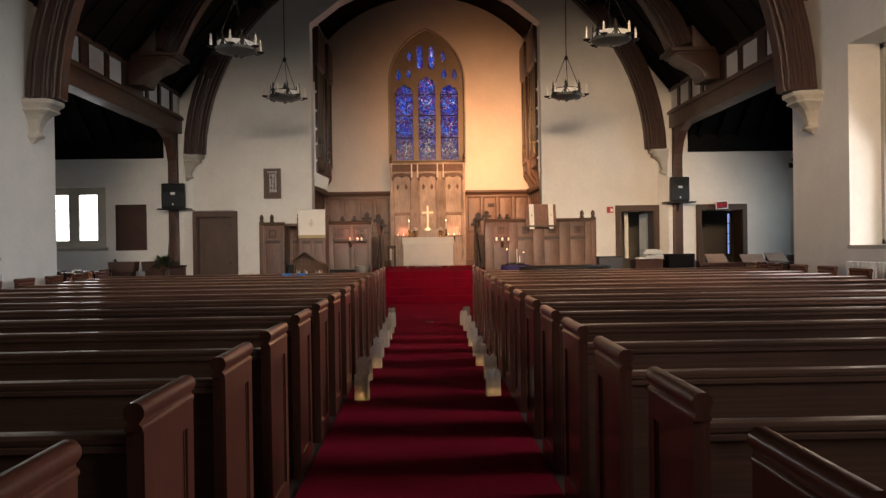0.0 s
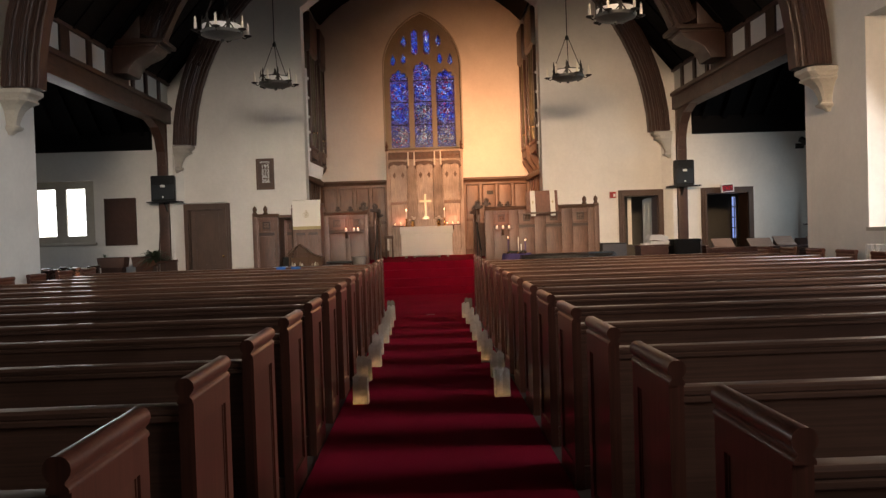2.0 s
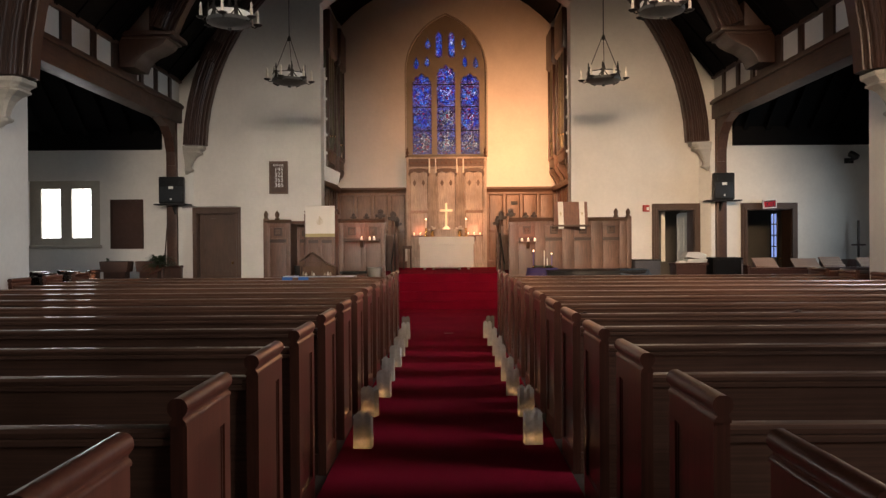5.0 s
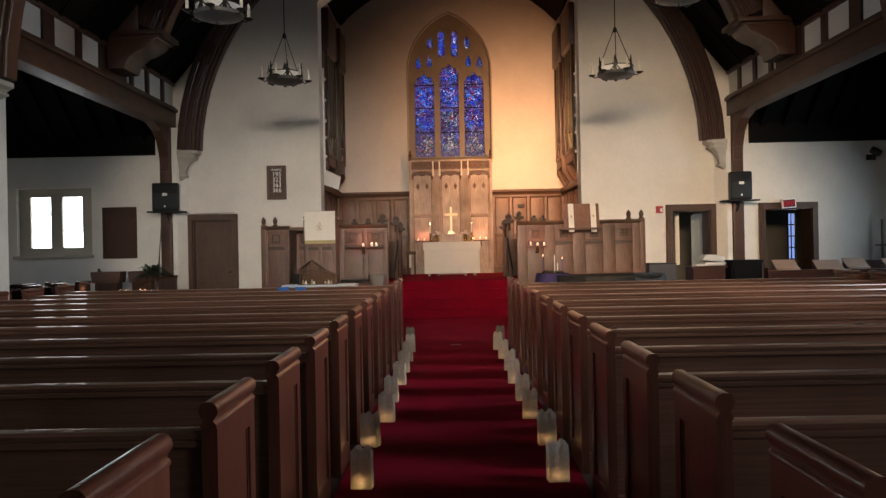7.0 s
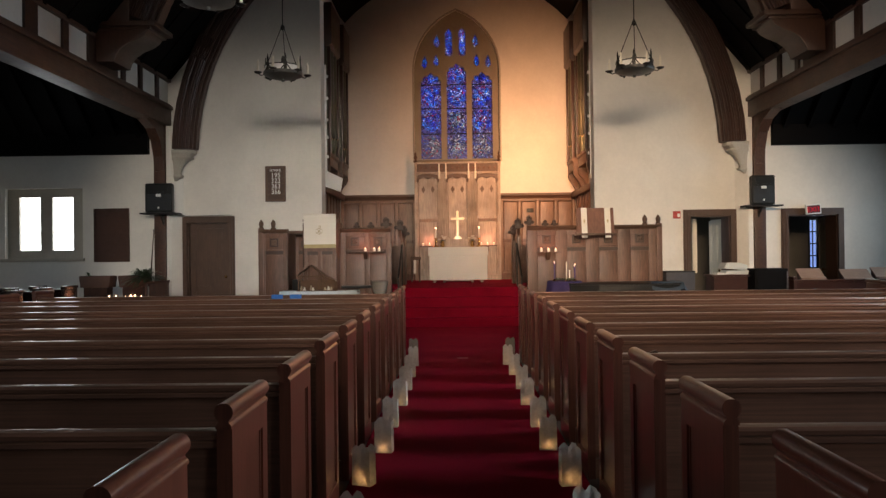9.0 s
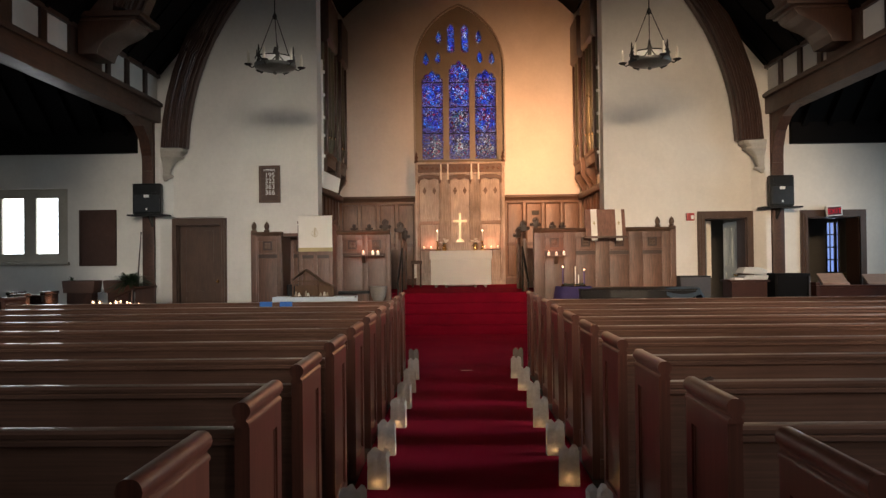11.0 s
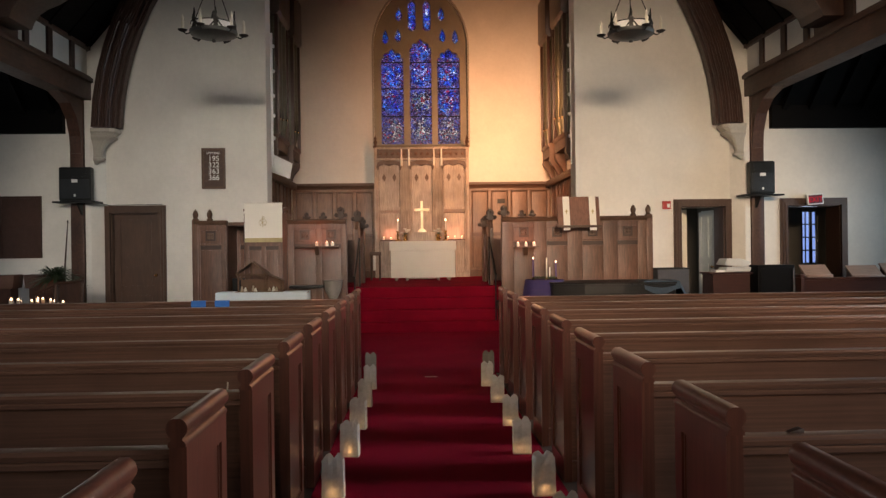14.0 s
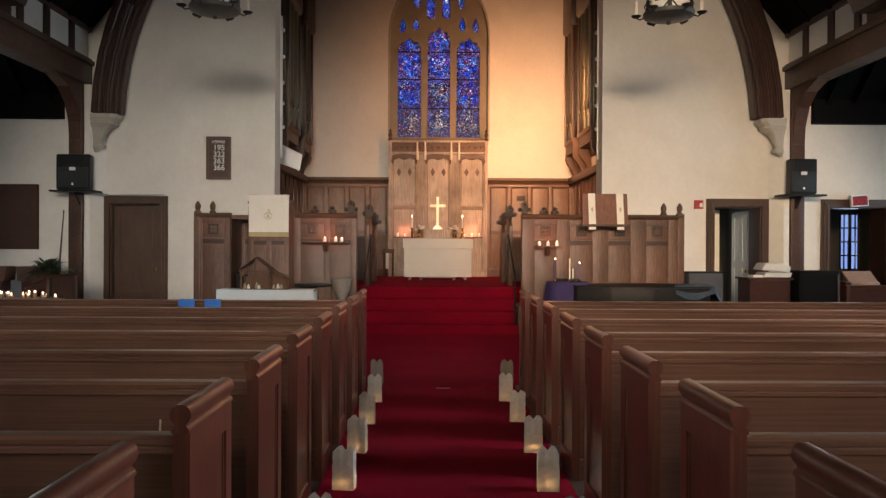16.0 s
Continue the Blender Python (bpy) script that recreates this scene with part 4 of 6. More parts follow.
for sx, side in ((-1, "west"), (1, "east")):
    t = thing("wainscot", "tall oak wainscot with plain panels along the chancel back wall", "wainscot", group="wainscots")
    xs = [sx * (1.17 + 0.485 * k) for k in range(5)]
    xs = sorted(xs)
    panel_run(t, xs, Z_PLAT + 0.16, 2.88, Y_BACK, PANELOAK, PANELOAK)
    panel_x = sorted((sx * 1.13, sx * 3.13))
    part("skirting", G().box(panel_x[0], Y_BACK - 0.05, Z_PLAT - 0.01, panel_x[1], Y_BACK - 0.002, Z_PLAT + 0.16), OAK, t)
    part("cornice", G().prism([(Y_BACK - 0.002, 2.86), (Y_BACK - 0.05, 2.88), (Y_BACK - 0.07, 2.93), (Y_BACK - 0.11, 2.97), (Y_BACK - 0.11, 3.03), (Y_BACK - 0.002, 3.03)], "x", *panel_x), OAKDARK, t)
    part("middle_rail", G().box(panel_x[0] + 0.03, Y_BACK - 0.034, 1.72, panel_x[1] - 0.03, Y_BACK - 0.002, 1.80), OAK, t)
    # along the side wall
    t = thing("side_wainscot", "oak wainscot along the chancel side wall", "wainscot", group="wainscots")
    xw = sx * 3.15
    for k in range(9):
        y = 18.8 + 0.44 * k
        xa, xb = sorted((xw - sx * 0.04, xw - sx * 0.002))
        part("stile", G().box(xa, y - 0.04, Z_PLAT, xb, y + 0.04, 2.9), OAK, t)
        if k < 8:
            xa, xb = sorted((xw - sx * 0.016, xw - sx * 0.002))
            part("panel", G().box(xa, y + 0.04, Z_PLAT, xb, y + 0.40, 2.88), OAK, t)
    xa, xb = sorted((xw - sx * 0.13, xw - sx * 0.002))
    part("cornice", G().box(xa, 18.76, 2.88, xb, Y_BACK - 0.12, 3.03), OAKDARK, t, bevel=0.02)
    # organ case: two bays of pipes on curved brackets
    t = thing("organ_case", "tall dull metal organ pipes in a dark carved wooden case", "organ", group="organ cases")
    part("back_board", G().box(*(lambda a: (a[0], 18.8, 3.3, a[1], 22.3, 7.4))(sorted((sx * 3.145, sx * 3.10)))), TIMBER, t)
    for ya, yb, xf, ys in ((19.55, 20.75, 2.86, (19.74, 20.13, 20.52)), (21.20, 22.12, 2.83, (21.42, 21.86))):
        for k, y in enumerate(ys):
            r = 0.10 - 0.012 * (k % 2)
            zt = 6.45 + 0.3 * math.cos(y * 2.3)
            x = sx * (xf + 0.11)
            pp = part("pipe", G().lathe([(0.022, 3.76), (r, 4.06), (r, zt), (r * 0.85, zt), (r * 0.85, zt - 0.1)], (x, y, 0), 16), PIPE, t, smooth=True)
            zm = 4.10 + 0.05 * k
            part("pipe_mouth", G().prism([(y - r * 0.55, zm), (y + r * 0.55, zm), (y + r * 0.3, zm + 0.10), (y, zm + 0.2), (y - r * 0.3, zm + 0.10)], "x", *sorted((x - sx * r * 1.04, x - sx * (r - 0.02)))), PIPEDARK, pp, "dark pipe mouth")
            part("pipe_lip", G().box(*sorted_box(x - sx * r * 1.1, y - r * 0.5, zm - 0.035, x - sx * (r - 0.02), y + r * 0.5, zm)), BRASS, pp, "bright lip of the pipe mouth")
        xa, xb = sorted((sx * xf, sx * 3.10))
        part("impost", G().prism([(sx * 3.10, 3.46), (sx * (xf + 0.03), 3.46), (sx * (xf + 0.03), 3.66), (sx * xf, 3.68), (sx * xf, 3.76), (sx * 3.10, 3.76)], "y", ya, yb), OAKDARK, t, bevel=0.012)
        part("canopy", G().prism([(sx * 3.10, 6.15), (sx * (xf + 0.02), 6.15), (sx * (xf - 0.04), 6.22), (sx * (xf - 0.04), 7.15), (sx * 3.10, 7.15)], "y", ya - 0.03, yb + 0.03), TIMBER, t, bevel=0.015)
        for y in (ya, yb - 0.07):
            part("post", G().box(*sorted_box(sx * xf, y, 3.76, sx * (xf + 0.07), y + 0.07, 6.15)), TIMBER, t, bevel=0.008)
            pts_o = [(sx * (xf + 0.04), 3.46), (sx * (xf + 0.03), 3.38), (sx * (xf + 0.07), 3.28), (sx * (xf + 0.14), 3.20), (sx * (xf + 0.19), 3.11), (sx * (xf + 0.21), 3.03)]
            pts_i = [(sx * 3.12, 3.46), (sx * 3.12, 3.38), (sx * 3.12, 3.32), (sx * 3.12, 3.25), (sx * 3.13, 3.15), (sx * 3.13, 3.03)]
            part("bracket", G().band(pts_o, pts_i, y - 0.02, y + 0.12), OAKDARK, t, smooth=True)

# white reflector board below the west pipes
t = thing("music_board", "tilted white board under the organ pipes", "board")
part("sheet", G().prism([(-3.03, 3.36), (-2.58, 3.14), (-2.63, 2.84), (-3.13, 3.02)], "y", 19.40, 19.415), WHITEPAINT, t)

# small plate on the panelling
t = thing("wall_plate", "small dark metal plate on the oak wainscot", "plate")
part("plate", G().box(1.84, Y_BACK - 0.045, 2.51, 2.03, Y_BACK - 0.02, 2.62), IRON, t, bevel=0.004)

# lamp strips on the inner edge of the arch
for sx in (-1, 1):
    t = thing("lamp_strip", "white vertical metal strip with small lamp sockets on the arch edge", "lamp strip", group="lamp strips")
    xa, xb = sorted((sx * 2.84, sx * 2.80))
    part("strip", G().box(xa, 18.62, 3.0, xb, 18.66, 5.5), WHITEPAINT, t, bevel=0.006)
    for z in (3.53, 3.95, 4.32, 4.78, 5.25):
        part("socket", G().lathe([(0.0, -0.035), (0.022, -0.03), (0.03, 0.0), (0.022, 0.03), (0.0, 0.035)], (sx * 2.785, 18.64, z), 10), WHITEPAINT, t, smooth=True)

# reredos
t = thing("reredos", "carved pale oak reredos with three arched bays behind the altar", "reredos")
YR = 22.56
part("back_panel", G().box(-1.12, YR, Z_PLAT + 0.12, 1.10, 22.79, 3.56), OAKPALE, t)
part("plinth", G().box(-1.15, YR - 0.06, Z_PLAT, 1.13, 22.79, Z_PLAT + 0.12), OAKPALE, t, bevel=0.01)
for x in (-1.115, 1.095):
    part("buttress", G().box(x - 0.035, YR - 0.07, Z_PLAT + 0.12, x + 0.035, YR, 3.86), OAKPALE, t, bevel=0.008)
    fin = G().lathe([(0.0, 0), (0.05, 0.0), (0.055, 0.03), (0.03, 0.06), (0.028, 0.09), (0.05, 0.13), (0.02, 0.20), (0.035, 0.22), (0.0, 0.30)], (x, YR - 0.035, 3.86), 8)
    part("finial", fin, OAKDARK, t, smooth=True)
part("frieze", G().box(-1.08, YR - 0.05, 3.60, 1.06, 22.79, 3.82), OAKDARK, t)
part("cornice", G().box(-1.10, YR - 0.09, 3.82, 1.08, 22.79, 3.87), OAKPALE, t, bevel=0.015)
part("lower_cornice", G().box(-1.08, YR - 0.08, 3.55, 1.06, YR, 3.60), OAKPALE, t, bevel=0.012)
for k in range(15):
    x = -0.99 + 0.141 * k
    part("frieze_ornament", G().lathe([(0.0, -0.01), (0.045, 0.0), (0.02, 0.012), (0.0, 0.014)], (0, 0, 0), 6).move(pose(x, YR - 0.05, 3.71, 90, 0, 0)), OAK, t)
for x in (-0.49, -0.31, 0.29, 0.47):
    part("pinnacle", G().lathe([(0.0, 0), (0.028, 0.0), (0.028, 0.16), (0.036, 0.18), (0.02, 0.20), (0.018, 0.40), (0.0, 0.44)], (x, YR - 0.075, 3.42), 6), WAX, t, "pale pinnacle")
for x0, x1 in ((-1.06, -0.52), (-0.28, 0.26), (0.50, 1.04)):
    xm = (x0 + x1) / 2
    part("bay_arch", G().band([(x0, 3.30), (x0 + 0.04, 3.42), (xm - 0.13, 3.465), (xm, 3.42), (xm + 0.13, 3.465), (x1 - 0.04, 3.42), (x1, 3.30)], [(x0 - 0.03, 3.38), (x0, 3.52), (xm - 0.12, 3.545), (xm, 3.55), (xm + 0.12, 3.545), (x1, 3.52), (x1 + 0.03, 3.38)], YR - 0.075, YR - 0.002), OAKDARK, t)
    for x in (x0, x1):
        part("shaft", G().lathe([(0.022, 0), (0.018, 0.06), (0.018, 2.42), (0.026, 2.46)], (x, YR - 0.03, Z_PLAT + 0.12), 8), OAKPALE, t, smooth=True)
    part("mullion", G().box(xm - 0.014, YR - 0.03, 2.44, xm + 0.014, YR, 3.48), OAKPALE, t)
    for xd in (xm - 0.125, xm + 0.125):
        part("diamond", G().prism([(xd - 0.052, 3.14), (xd, 3.04), (xd + 0.052, 3.14), (xd, 3.24)], "y", YR - 0.012, YR - 0.001), OAKDARK, t)
        part("light_panel", G().prism([(xd - 0.10, 2.46), (xd + 0.10, 2.46), (xd + 0.10, 3.30), (xd, 3.42), (xd - 0.10, 3.30)], "y", YR - 0.008, YR - 0.002), OAKPALE, t)
    if xm < -0.5 or xm > 0.5:
        part("ledge", G().prism([(YR, 2.28), (YR - 0.05, 2.30), (YR - 0.10, 2.36), (YR - 0.10, 2.42), (YR, 2.42)], "x", x0 + 0.02, x1 - 0.02), OAKPALE, t)
    # raised dark strips: the shade of the bay grooves put in as colour
    for xg in (x0 + 0.024, x1 - 0.032):
        part("groove_strip", G().box(xg, YR - 0.006, Z_PLAT + 0.2, xg + 0.008, YR - 0.001, 3.42), OAKDARK, t)
    part("lower_panel", G().box(x0 + 0.04, YR - 0.015, Z_PLAT + 0.3, x1 - 0.04, YR - 0.002, 2.26), OAKPALE, t, bevel=0.006)
for xc in (-0.40, 0.38):
    for k in range(6):
        x = xc - 0.085 + 0.034 * k
        part("linenfold", G().tube([(x, YR - 0.012, 1.0), (x, YR - 0.016, 2.2), (x + 0.004, YR - 0.012, 3.36)], 0.016), OAKPALE, t, smooth=True)

# altar
t = thing("altar_table", "altar table under a plain white cloth", "altar")
part("frontal", G().box(-0.715, 20.78, 0.79, 0.685, 21.42, 1.42), WHITECLOTH, t, bevel=0.012)
part("fair_linen", G().box(-0.74, 20.755, 1.385, 0.71, 21.445, 1.59), WHITECLOTH, t, bevel=0.014)
for x in (-0.6, -0.36, 0.32, 0.56):
    for y in (20.84, 21.36):
        part("foot", G().box(x - 0.03, y - 0.03, Z_PLAT, x + 0.03, y + 0.03, 0.80), OAKPALE, t)
t = thing("altar_shelf", "low oak shelf box standing behind the altar", "shelf")
part("box", G().box(-0.32, 21.62, Z_PLAT, 0.28, 21.95, 1.80), OAKPALE, t, bevel=0.01)
# pale and barely metallic: part of the cross's bright shine is in this colour
CROSSGOLD = surface("pale_gilt", (0.92, 0.80, 0.56), 0.3, metal=0.15, vary=0.06)
t = thing("altar_cross", "pale gilt standing cross under an added spot", "cross")
part("shaft", G().box(-0.05, 21.75, 1.90, 0.01, 21.78, 2.52), CROSSGOLD, t, bevel=0.006)
part("arms", G().box(-0.19, 21.748, 2.29, 0.15, 21.782, 2.35), CROSSGOLD, t, bevel=0.006)
part("foot", G().prism([(-0.13, 1.80), (0.09, 1.80), (0.05, 1.86), (-0.01, 1.90), (-0.03, 1.90), (-0.09, 1.86)], "y", 21.70, 21.83), CROSSGOLD, t)


def flame_part(parent, place, s=1.0):
    g = G().lathe([(0.0, 0), (0.010 * s, 0.004 * s), (0.017 * s, 0.016 * s), (0.012 * s, 0.032 * s), (0.0, 0.055 * s)], place, 8)
    return part("flame", g, FLAME, parent, "small yellow flame", smooth=True)


def candlestick(place, h, label):
    x, y, z = place
    t = thing("candlestick", label, "candlestick", group="altar candlesticks")
    part("stem", G().lathe([(0.0, 0), (0.07, 0.0), (0.07, 0.015), (0.03, 0.04), (0.016, 0.07), (0.028, 0.12), (0.014, 0.17), (0.014, h - 0.04), (0.04, h - 0.01), (0.04, h), (0.0, h)], place, 12), BRASS, t, smooth=True)
    c = part("candle", G().lathe([(0.0, h), (0.014, h), (0.014, h + 0.22), (0.0, h + 0.225)], place, 8), WAX, t, smooth=True)
    flame_part(c, (x, y, z + h + 0.225))


candlestick((-0.56, 21.1, 1.595), 0.22, "brass candlestick with a burning candle on the altar")
candlestick((0.50, 21.1, 1.595), 0.22, "brass candlestick with a burning candle on the altar")


def votive_shelf(x0, x1, y, z, n, wall_depth, label, spread=(0.17, 0.5, 0.83), group="votive shelves"):
    t = thing("votive_shelf", label, "candle shelf", group=group)
    part("board", G().box(x0, y - 0.14, z, x1, y, z + 0.022), OAKDARK, t, bevel=0.005)
    xm = (x0 + x1) / 2
    part("bracket", G().prism([(y, z), (y - 0.10, z), (y - 0.07, z - 0.05), (y - 0.03, z - 0.10), (y, z - 0.13)], "x", xm - 0.035, xm + 0.035), OAKDARK, t)
    if wall_depth:
        part("arm", G().box(xm - 0.02, y, z - 0.05, xm + 0.02, y + wall_depth, z), OAKDARK, t)
    for k in range(n):
        x = x0 + (x1 - x0) * spread[k]
        v = thing("votive_candle", "small pale votive candle burning on a shelf", "candle", group="votive candles")
        part("wax", G().lathe([(0.0, 0), (0.026, 0), (0.028, 0.055), (0.0, 0.05)], (x, y - 0.07, z + 0.023), 10), WAX, v, smooth=True)
        flame_part(v, (x, y - 0.07, z + 0.07), 0.6)
    lamp("candle_light", (xm, y - 0.10, z + 0.16), 3.2, (1.0, 0.30, 0.16), 0.08)


votive_shelf(-1.02, -0.50, 22.50, 1.62, 3, 0.06, "small dark shelf with three burning votive candles")
votive_shelf(0.52, 1.02, 22.50, 1.62, 3, 0.06, "small dark shelf with three burning votive candles")

PETAL = surface("white_petals", (0.75, 0.72, 0.66), 0.7, vary=0.1)
LEAFG = surface("leaves", (0.035, 0.07, 0.025), 0.55, vary=0.35, random_tone=0.2)


def leaf_blades(rng, centre, n, length, droop, width, up=0.6):
    g = G()
    cx, cy, cz = centre
    for _ in range(n):
        a, l = rng.uniform(0, 6.28), length * rng.uniform(0.55, 1.1)
        e = rng.uniform(up - 0.5, up + 0.6)
        d = Vector((math.cos(a) * math.cos(e), math.sin(a) * math.cos(e), math.sin(e)))
        s = Vector((-math.sin(a), math.cos(a), 0)) * width
        p0 = Vector((cx, cy, cz))
        pts = [p0 + d * l * f - Vector((0, 0, droop * l * f * f)) for f in (0, 0.35, 0.7, 1.0)]
        k = len(g.v)
        for p, w in zip(pts, (0.3, 1.0, 0.7, 0.05)):
            g.v += [tuple(p - s * w), tuple(p + s * w)]
        g.f += [[k + 2 * i, k + 2 * i + 1, k + 2 * i + 3, k + 2 * i + 2] for i in range(3)]
    return g


for x in (-0.40, 0.34):
    rng = random.Random(int(x * 100) + 77)
    t = thing("flower_vase", "vase of white flowers with green leaves", "flowers", group="altar flowers")
    part("vase", G().lathe([(0.0, 0), (0.04, 0), (0.05, 0.05), (0.035, 0.12), (0.05, 0.15), (0.0, 0.15)], (x, 21.3, 1.592), 10), BRASS, t, smooth=True)
    part("leaves", leaf_blades(rng, (x, 21.3, 1.73), 26, 0.15, 0.5, 0.016), LEAFG, t)
    for k in range(7):
        a = rng.uniform(0, 6.28)
        p = (x + 0.09 * math.cos(a) * rng.random(), 21.28 + 0.05 * math.sin(a), 1.78 + 0.09 * rng.random())
        part("blossom", G().lathe([(0.0, -0.02), (0.03, -0.005), (0.04, 0.012), (0.018, 0.02), (0.0, 0.008)], p, 7), PETAL, t)


# ---- choir stalls ----
def poppyhead(parent, x, y, z, s=1.0):
    """A carved trefoil finial with curled side leaves."""
    half = [(0.042, 0.0), (0.036, 0.022), (0.050, 0.034), (0.082, 0.030), (0.108, 0.048), (0.112, 0.080), (0.092, 0.104), (0.066, 0.102), (0.054, 0.088), (0.046, 0.104), (0.062, 0.132), (0.060, 0.168), (0.038, 0.194), (0.012, 0.206)]
    outline = [(x + s * a, z + s * b) for a, b in half] + [(x, z + s * 0.222)] + [(x - s * a, z + s * b) for a, b in half[::-1]]
    head = part("poppyhead", G().prism(outline, "y", y - 0.032 * s, y + 0.032 * s), OAKDEEP, parent, "carved leaf finial", bevel=0.008 * s)
    for dx, dz, r in ((0.0, 0.15, 0.026), (-0.072, 0.066, 0.022), (0.072, 0.066, 0.022)):
        part("boss", G().lathe([(0.0, 0.0), (r, 0.0), (r * 0.7, r * 0.5), (0.0, r * 0.7)], (0, 0, 0), 8).move(pose(x + s * dx, y - 0.03 * s, z + s * dz, 90, 0, 0)), OAKDEEP, head, smooth=True)
    return head


def turned_finial(parent, x, y, z):
    g = G().lathe([(0.0, 0), (0.05, 0), (0.056, 0.025), (0.032, 0.045), (0.045, 0.075), (0.05, 0.11), (0.04, 0.145), (0.016, 0.18), (0.0, 0.2)], (x, y, z), 10)
    return part("finial", g, OAKDARK, parent, smooth=True)


def stall_front(parent, x0, x1, bays, z0, z1, y, carved=True):
    """A panelled screen from x0 to x1, facing -y. Each bay (centre, width) has a carved square, a slot and a tall panel between broad stiles."""
    part("core", G().box(x0, y, z0, x1, y + 0.035, z1 - 0.02), OAK, parent)
    part("cap_rail", G().prism([(y - 0.05, z1 - 0.02), (y - 0.06, z1 + 0.01), (y - 0.05, z1 + 0.03), (y + 0.06, z1 + 0.03), (y + 0.06, z1 - 0.05), (y - 0.024, z1 - 0.05)], "x", x0 - 0.02, x1 + 0.02), OAKDARK, parent)
    edges = [x0] + [v for c, w in bays for v in (c - w / 2, c + w / 2)] + [x1]
    for a, b in zip(edges[::2], edges[1::2]):
        if b - a > 0.01:
            part("stile", G().box(a, y - 0.022, z0, b, y - 0.001, z1 - 0.05), OAK, parent, bevel=0.005)
    for c, w in bays:
        a, b = c - w / 2, c + w / 2
        for za, zb in ((z0, z0 + 0.12), (z1 - 0.14, z1 - 0.05)):
            part("rail", G().box(a, y - 0.02, za, b, y - 0.001, zb), OAK, parent, bevel=0.004)
        part("panel", G().box(a + 0.012, y - 0.009, z0 + 0.14, b - 0.012, y - 0.001, 1.44), OAK, parent, bevel=0.004)
        # flat dark strip: the slot's shade is put into its colour
        part("slot", G().box(a + 0.004, y - 0.006, 1.455, b - 0.004, y - 0.001, 1.525), OAKDEEP, parent)
        part("slot_ledge", G().box(a, y - 0.021, 1.525, b, y - 0.001, 1.55), OAK, parent, bevel=0.004)
        part("upper_panel", G().box(a + 0.012, y - 0.009, 1.56, b - 0.012, y - 0.001, z1 - 0.15), OAK, parent, bevel=0.004)
        if carved:
            # the sunk square's shade comes from the same dark colour
            sq = part("carved_square", G().box(c - 0.085, y - 0.016, 1.60, c + 0.085, y - 0.009, 1.77), OAKDEEP, parent)
            part("carved_boss", G().prism([(c - 0.055, 1.63), (c + 0.055, 1.63), (c + 0.055, 1.74), (c - 0.055, 1.74)], "y", y - 0.024, y - 0.015), OAKDARK, sq, bevel=0.008)
            for i in range(2):
                for j in range(2):
                    part("rosette", G().lathe([(0.0, 0.0), (0.026, 0.0), (0.016, 0.010), (0.0, 0.004)], (0, 0, 0), 6).move(pose(c - 0.028 + 0.056 * i, y - 0.023, 1.657 + 0.056 * j, 90, 0, 0)), OAKDARK, sq)


Z_ST = 1.92
t = thing("choir_stall", "panelled oak choir screen with carved squares and finials", "choir stall", group="choir stalls")
stall_front(t, 1.34, 3.90, [(1.70, 0.36), (2.28, 0.37), (2.90, 0.37), (3.51, 0.36)], 0.0, Z_ST, 17.38)
for x in (3.62, 3.88):
    turned_finial(t, x, 17.40, Z_ST + 0.03)
part("end_post", G().box(3.84, 17.33, 0, 3.94, 17.46, Z_ST + 0.05), OAK, t, bevel=0.01)
part("wing", G().box(1.32, 17.36, 0.0, 1.40, 17.48, Z_ST + 0.04), OAK, t, bevel=0.01)
for x in (1.68, 1.86):
    poppyhead(t, x, 17.41, Z_ST + 0.02, 0.62)
poppyhead(t, 1.37, 17.45, Z_ST + 0.04, 0.95)
part("return_wall", G().box(3.84, 17.46, 0, 3.90, 18.28, Z_ST), OAK, t)

t = thing("choir_stall", "panelled oak choir screen with an open entrance and finials", "choir stall", group="choir stalls")
stall_front(t, -3.92, -3.40, [(-3.66, 0.36)], 0.0, Z_ST, 17.46)
stall_front(t, -2.36, -1.36, [(-2.05, 0.38), (-1.60, 0.34)], 0.0, Z_ST, 17.38)
stall_front(t, -3.42, -2.98, [(-3.20, 0.28)], 0.0, Z_ST - 0.06, 18.20)
part("lintel", G().box(-3.40, 17.52, Z_ST - 0.06, -3.0, 18.26, Z_ST), OAK, t)
part("entrance_return", G().box(-3.43, 17.50, 0, -3.39, 18.27, Z_ST), OAK, t)
part("end_post", G().box(-3.97, 17.42, 0, -3.87, 17.54, Z_ST + 0.05), OAK, t, bevel=0.01)
for x in (-3.92, -3.68):
    turned_finial(t, x, 17.48, Z_ST + 0.03)
for x in (-2.02, -1.74):
    poppyhead(t, x, 17.41, Z_ST + 0.02, 0.62)
poppyhead(t, -1.44, 17.45, Z_ST + 0.03, 1.0)
part("return_wall", G().box(-3.95, 17.5, 0, -3.89, 18.28, Z_ST), OAK, t)
part("wing", G().box(-1.42, 17.36, 0.0, -1.34, 17.48, Z_ST + 0.04), OAK, t, bevel=0.01)

# pulpit with its hanging
t = thing("pulpit", "oak pulpit front with a white hanging", "pulpit")
part("body", G().prism([(-3.06, 17.72), (-3.06, 17.30), (-2.98, 17.16), (-2.42, 17.16), (-2.34, 17.30), (-2.34, 17.72)], "z", 0.0, 2.06), OAK, t, bevel=0.008)
part("desk", G().prism([(17.10, 2.08), (17.10, 2.12), (17.55, 2.17), (17.56, 2.13)], "x", -3.02, -2.36), OAK, t)
for x in (-2.98, -2.70, -2.42):
    part("stile", G().box(x - 0.035, 17.14, 0.1, x + 0.035, 17.159, 1.56), OAK, t, bevel=0.004)
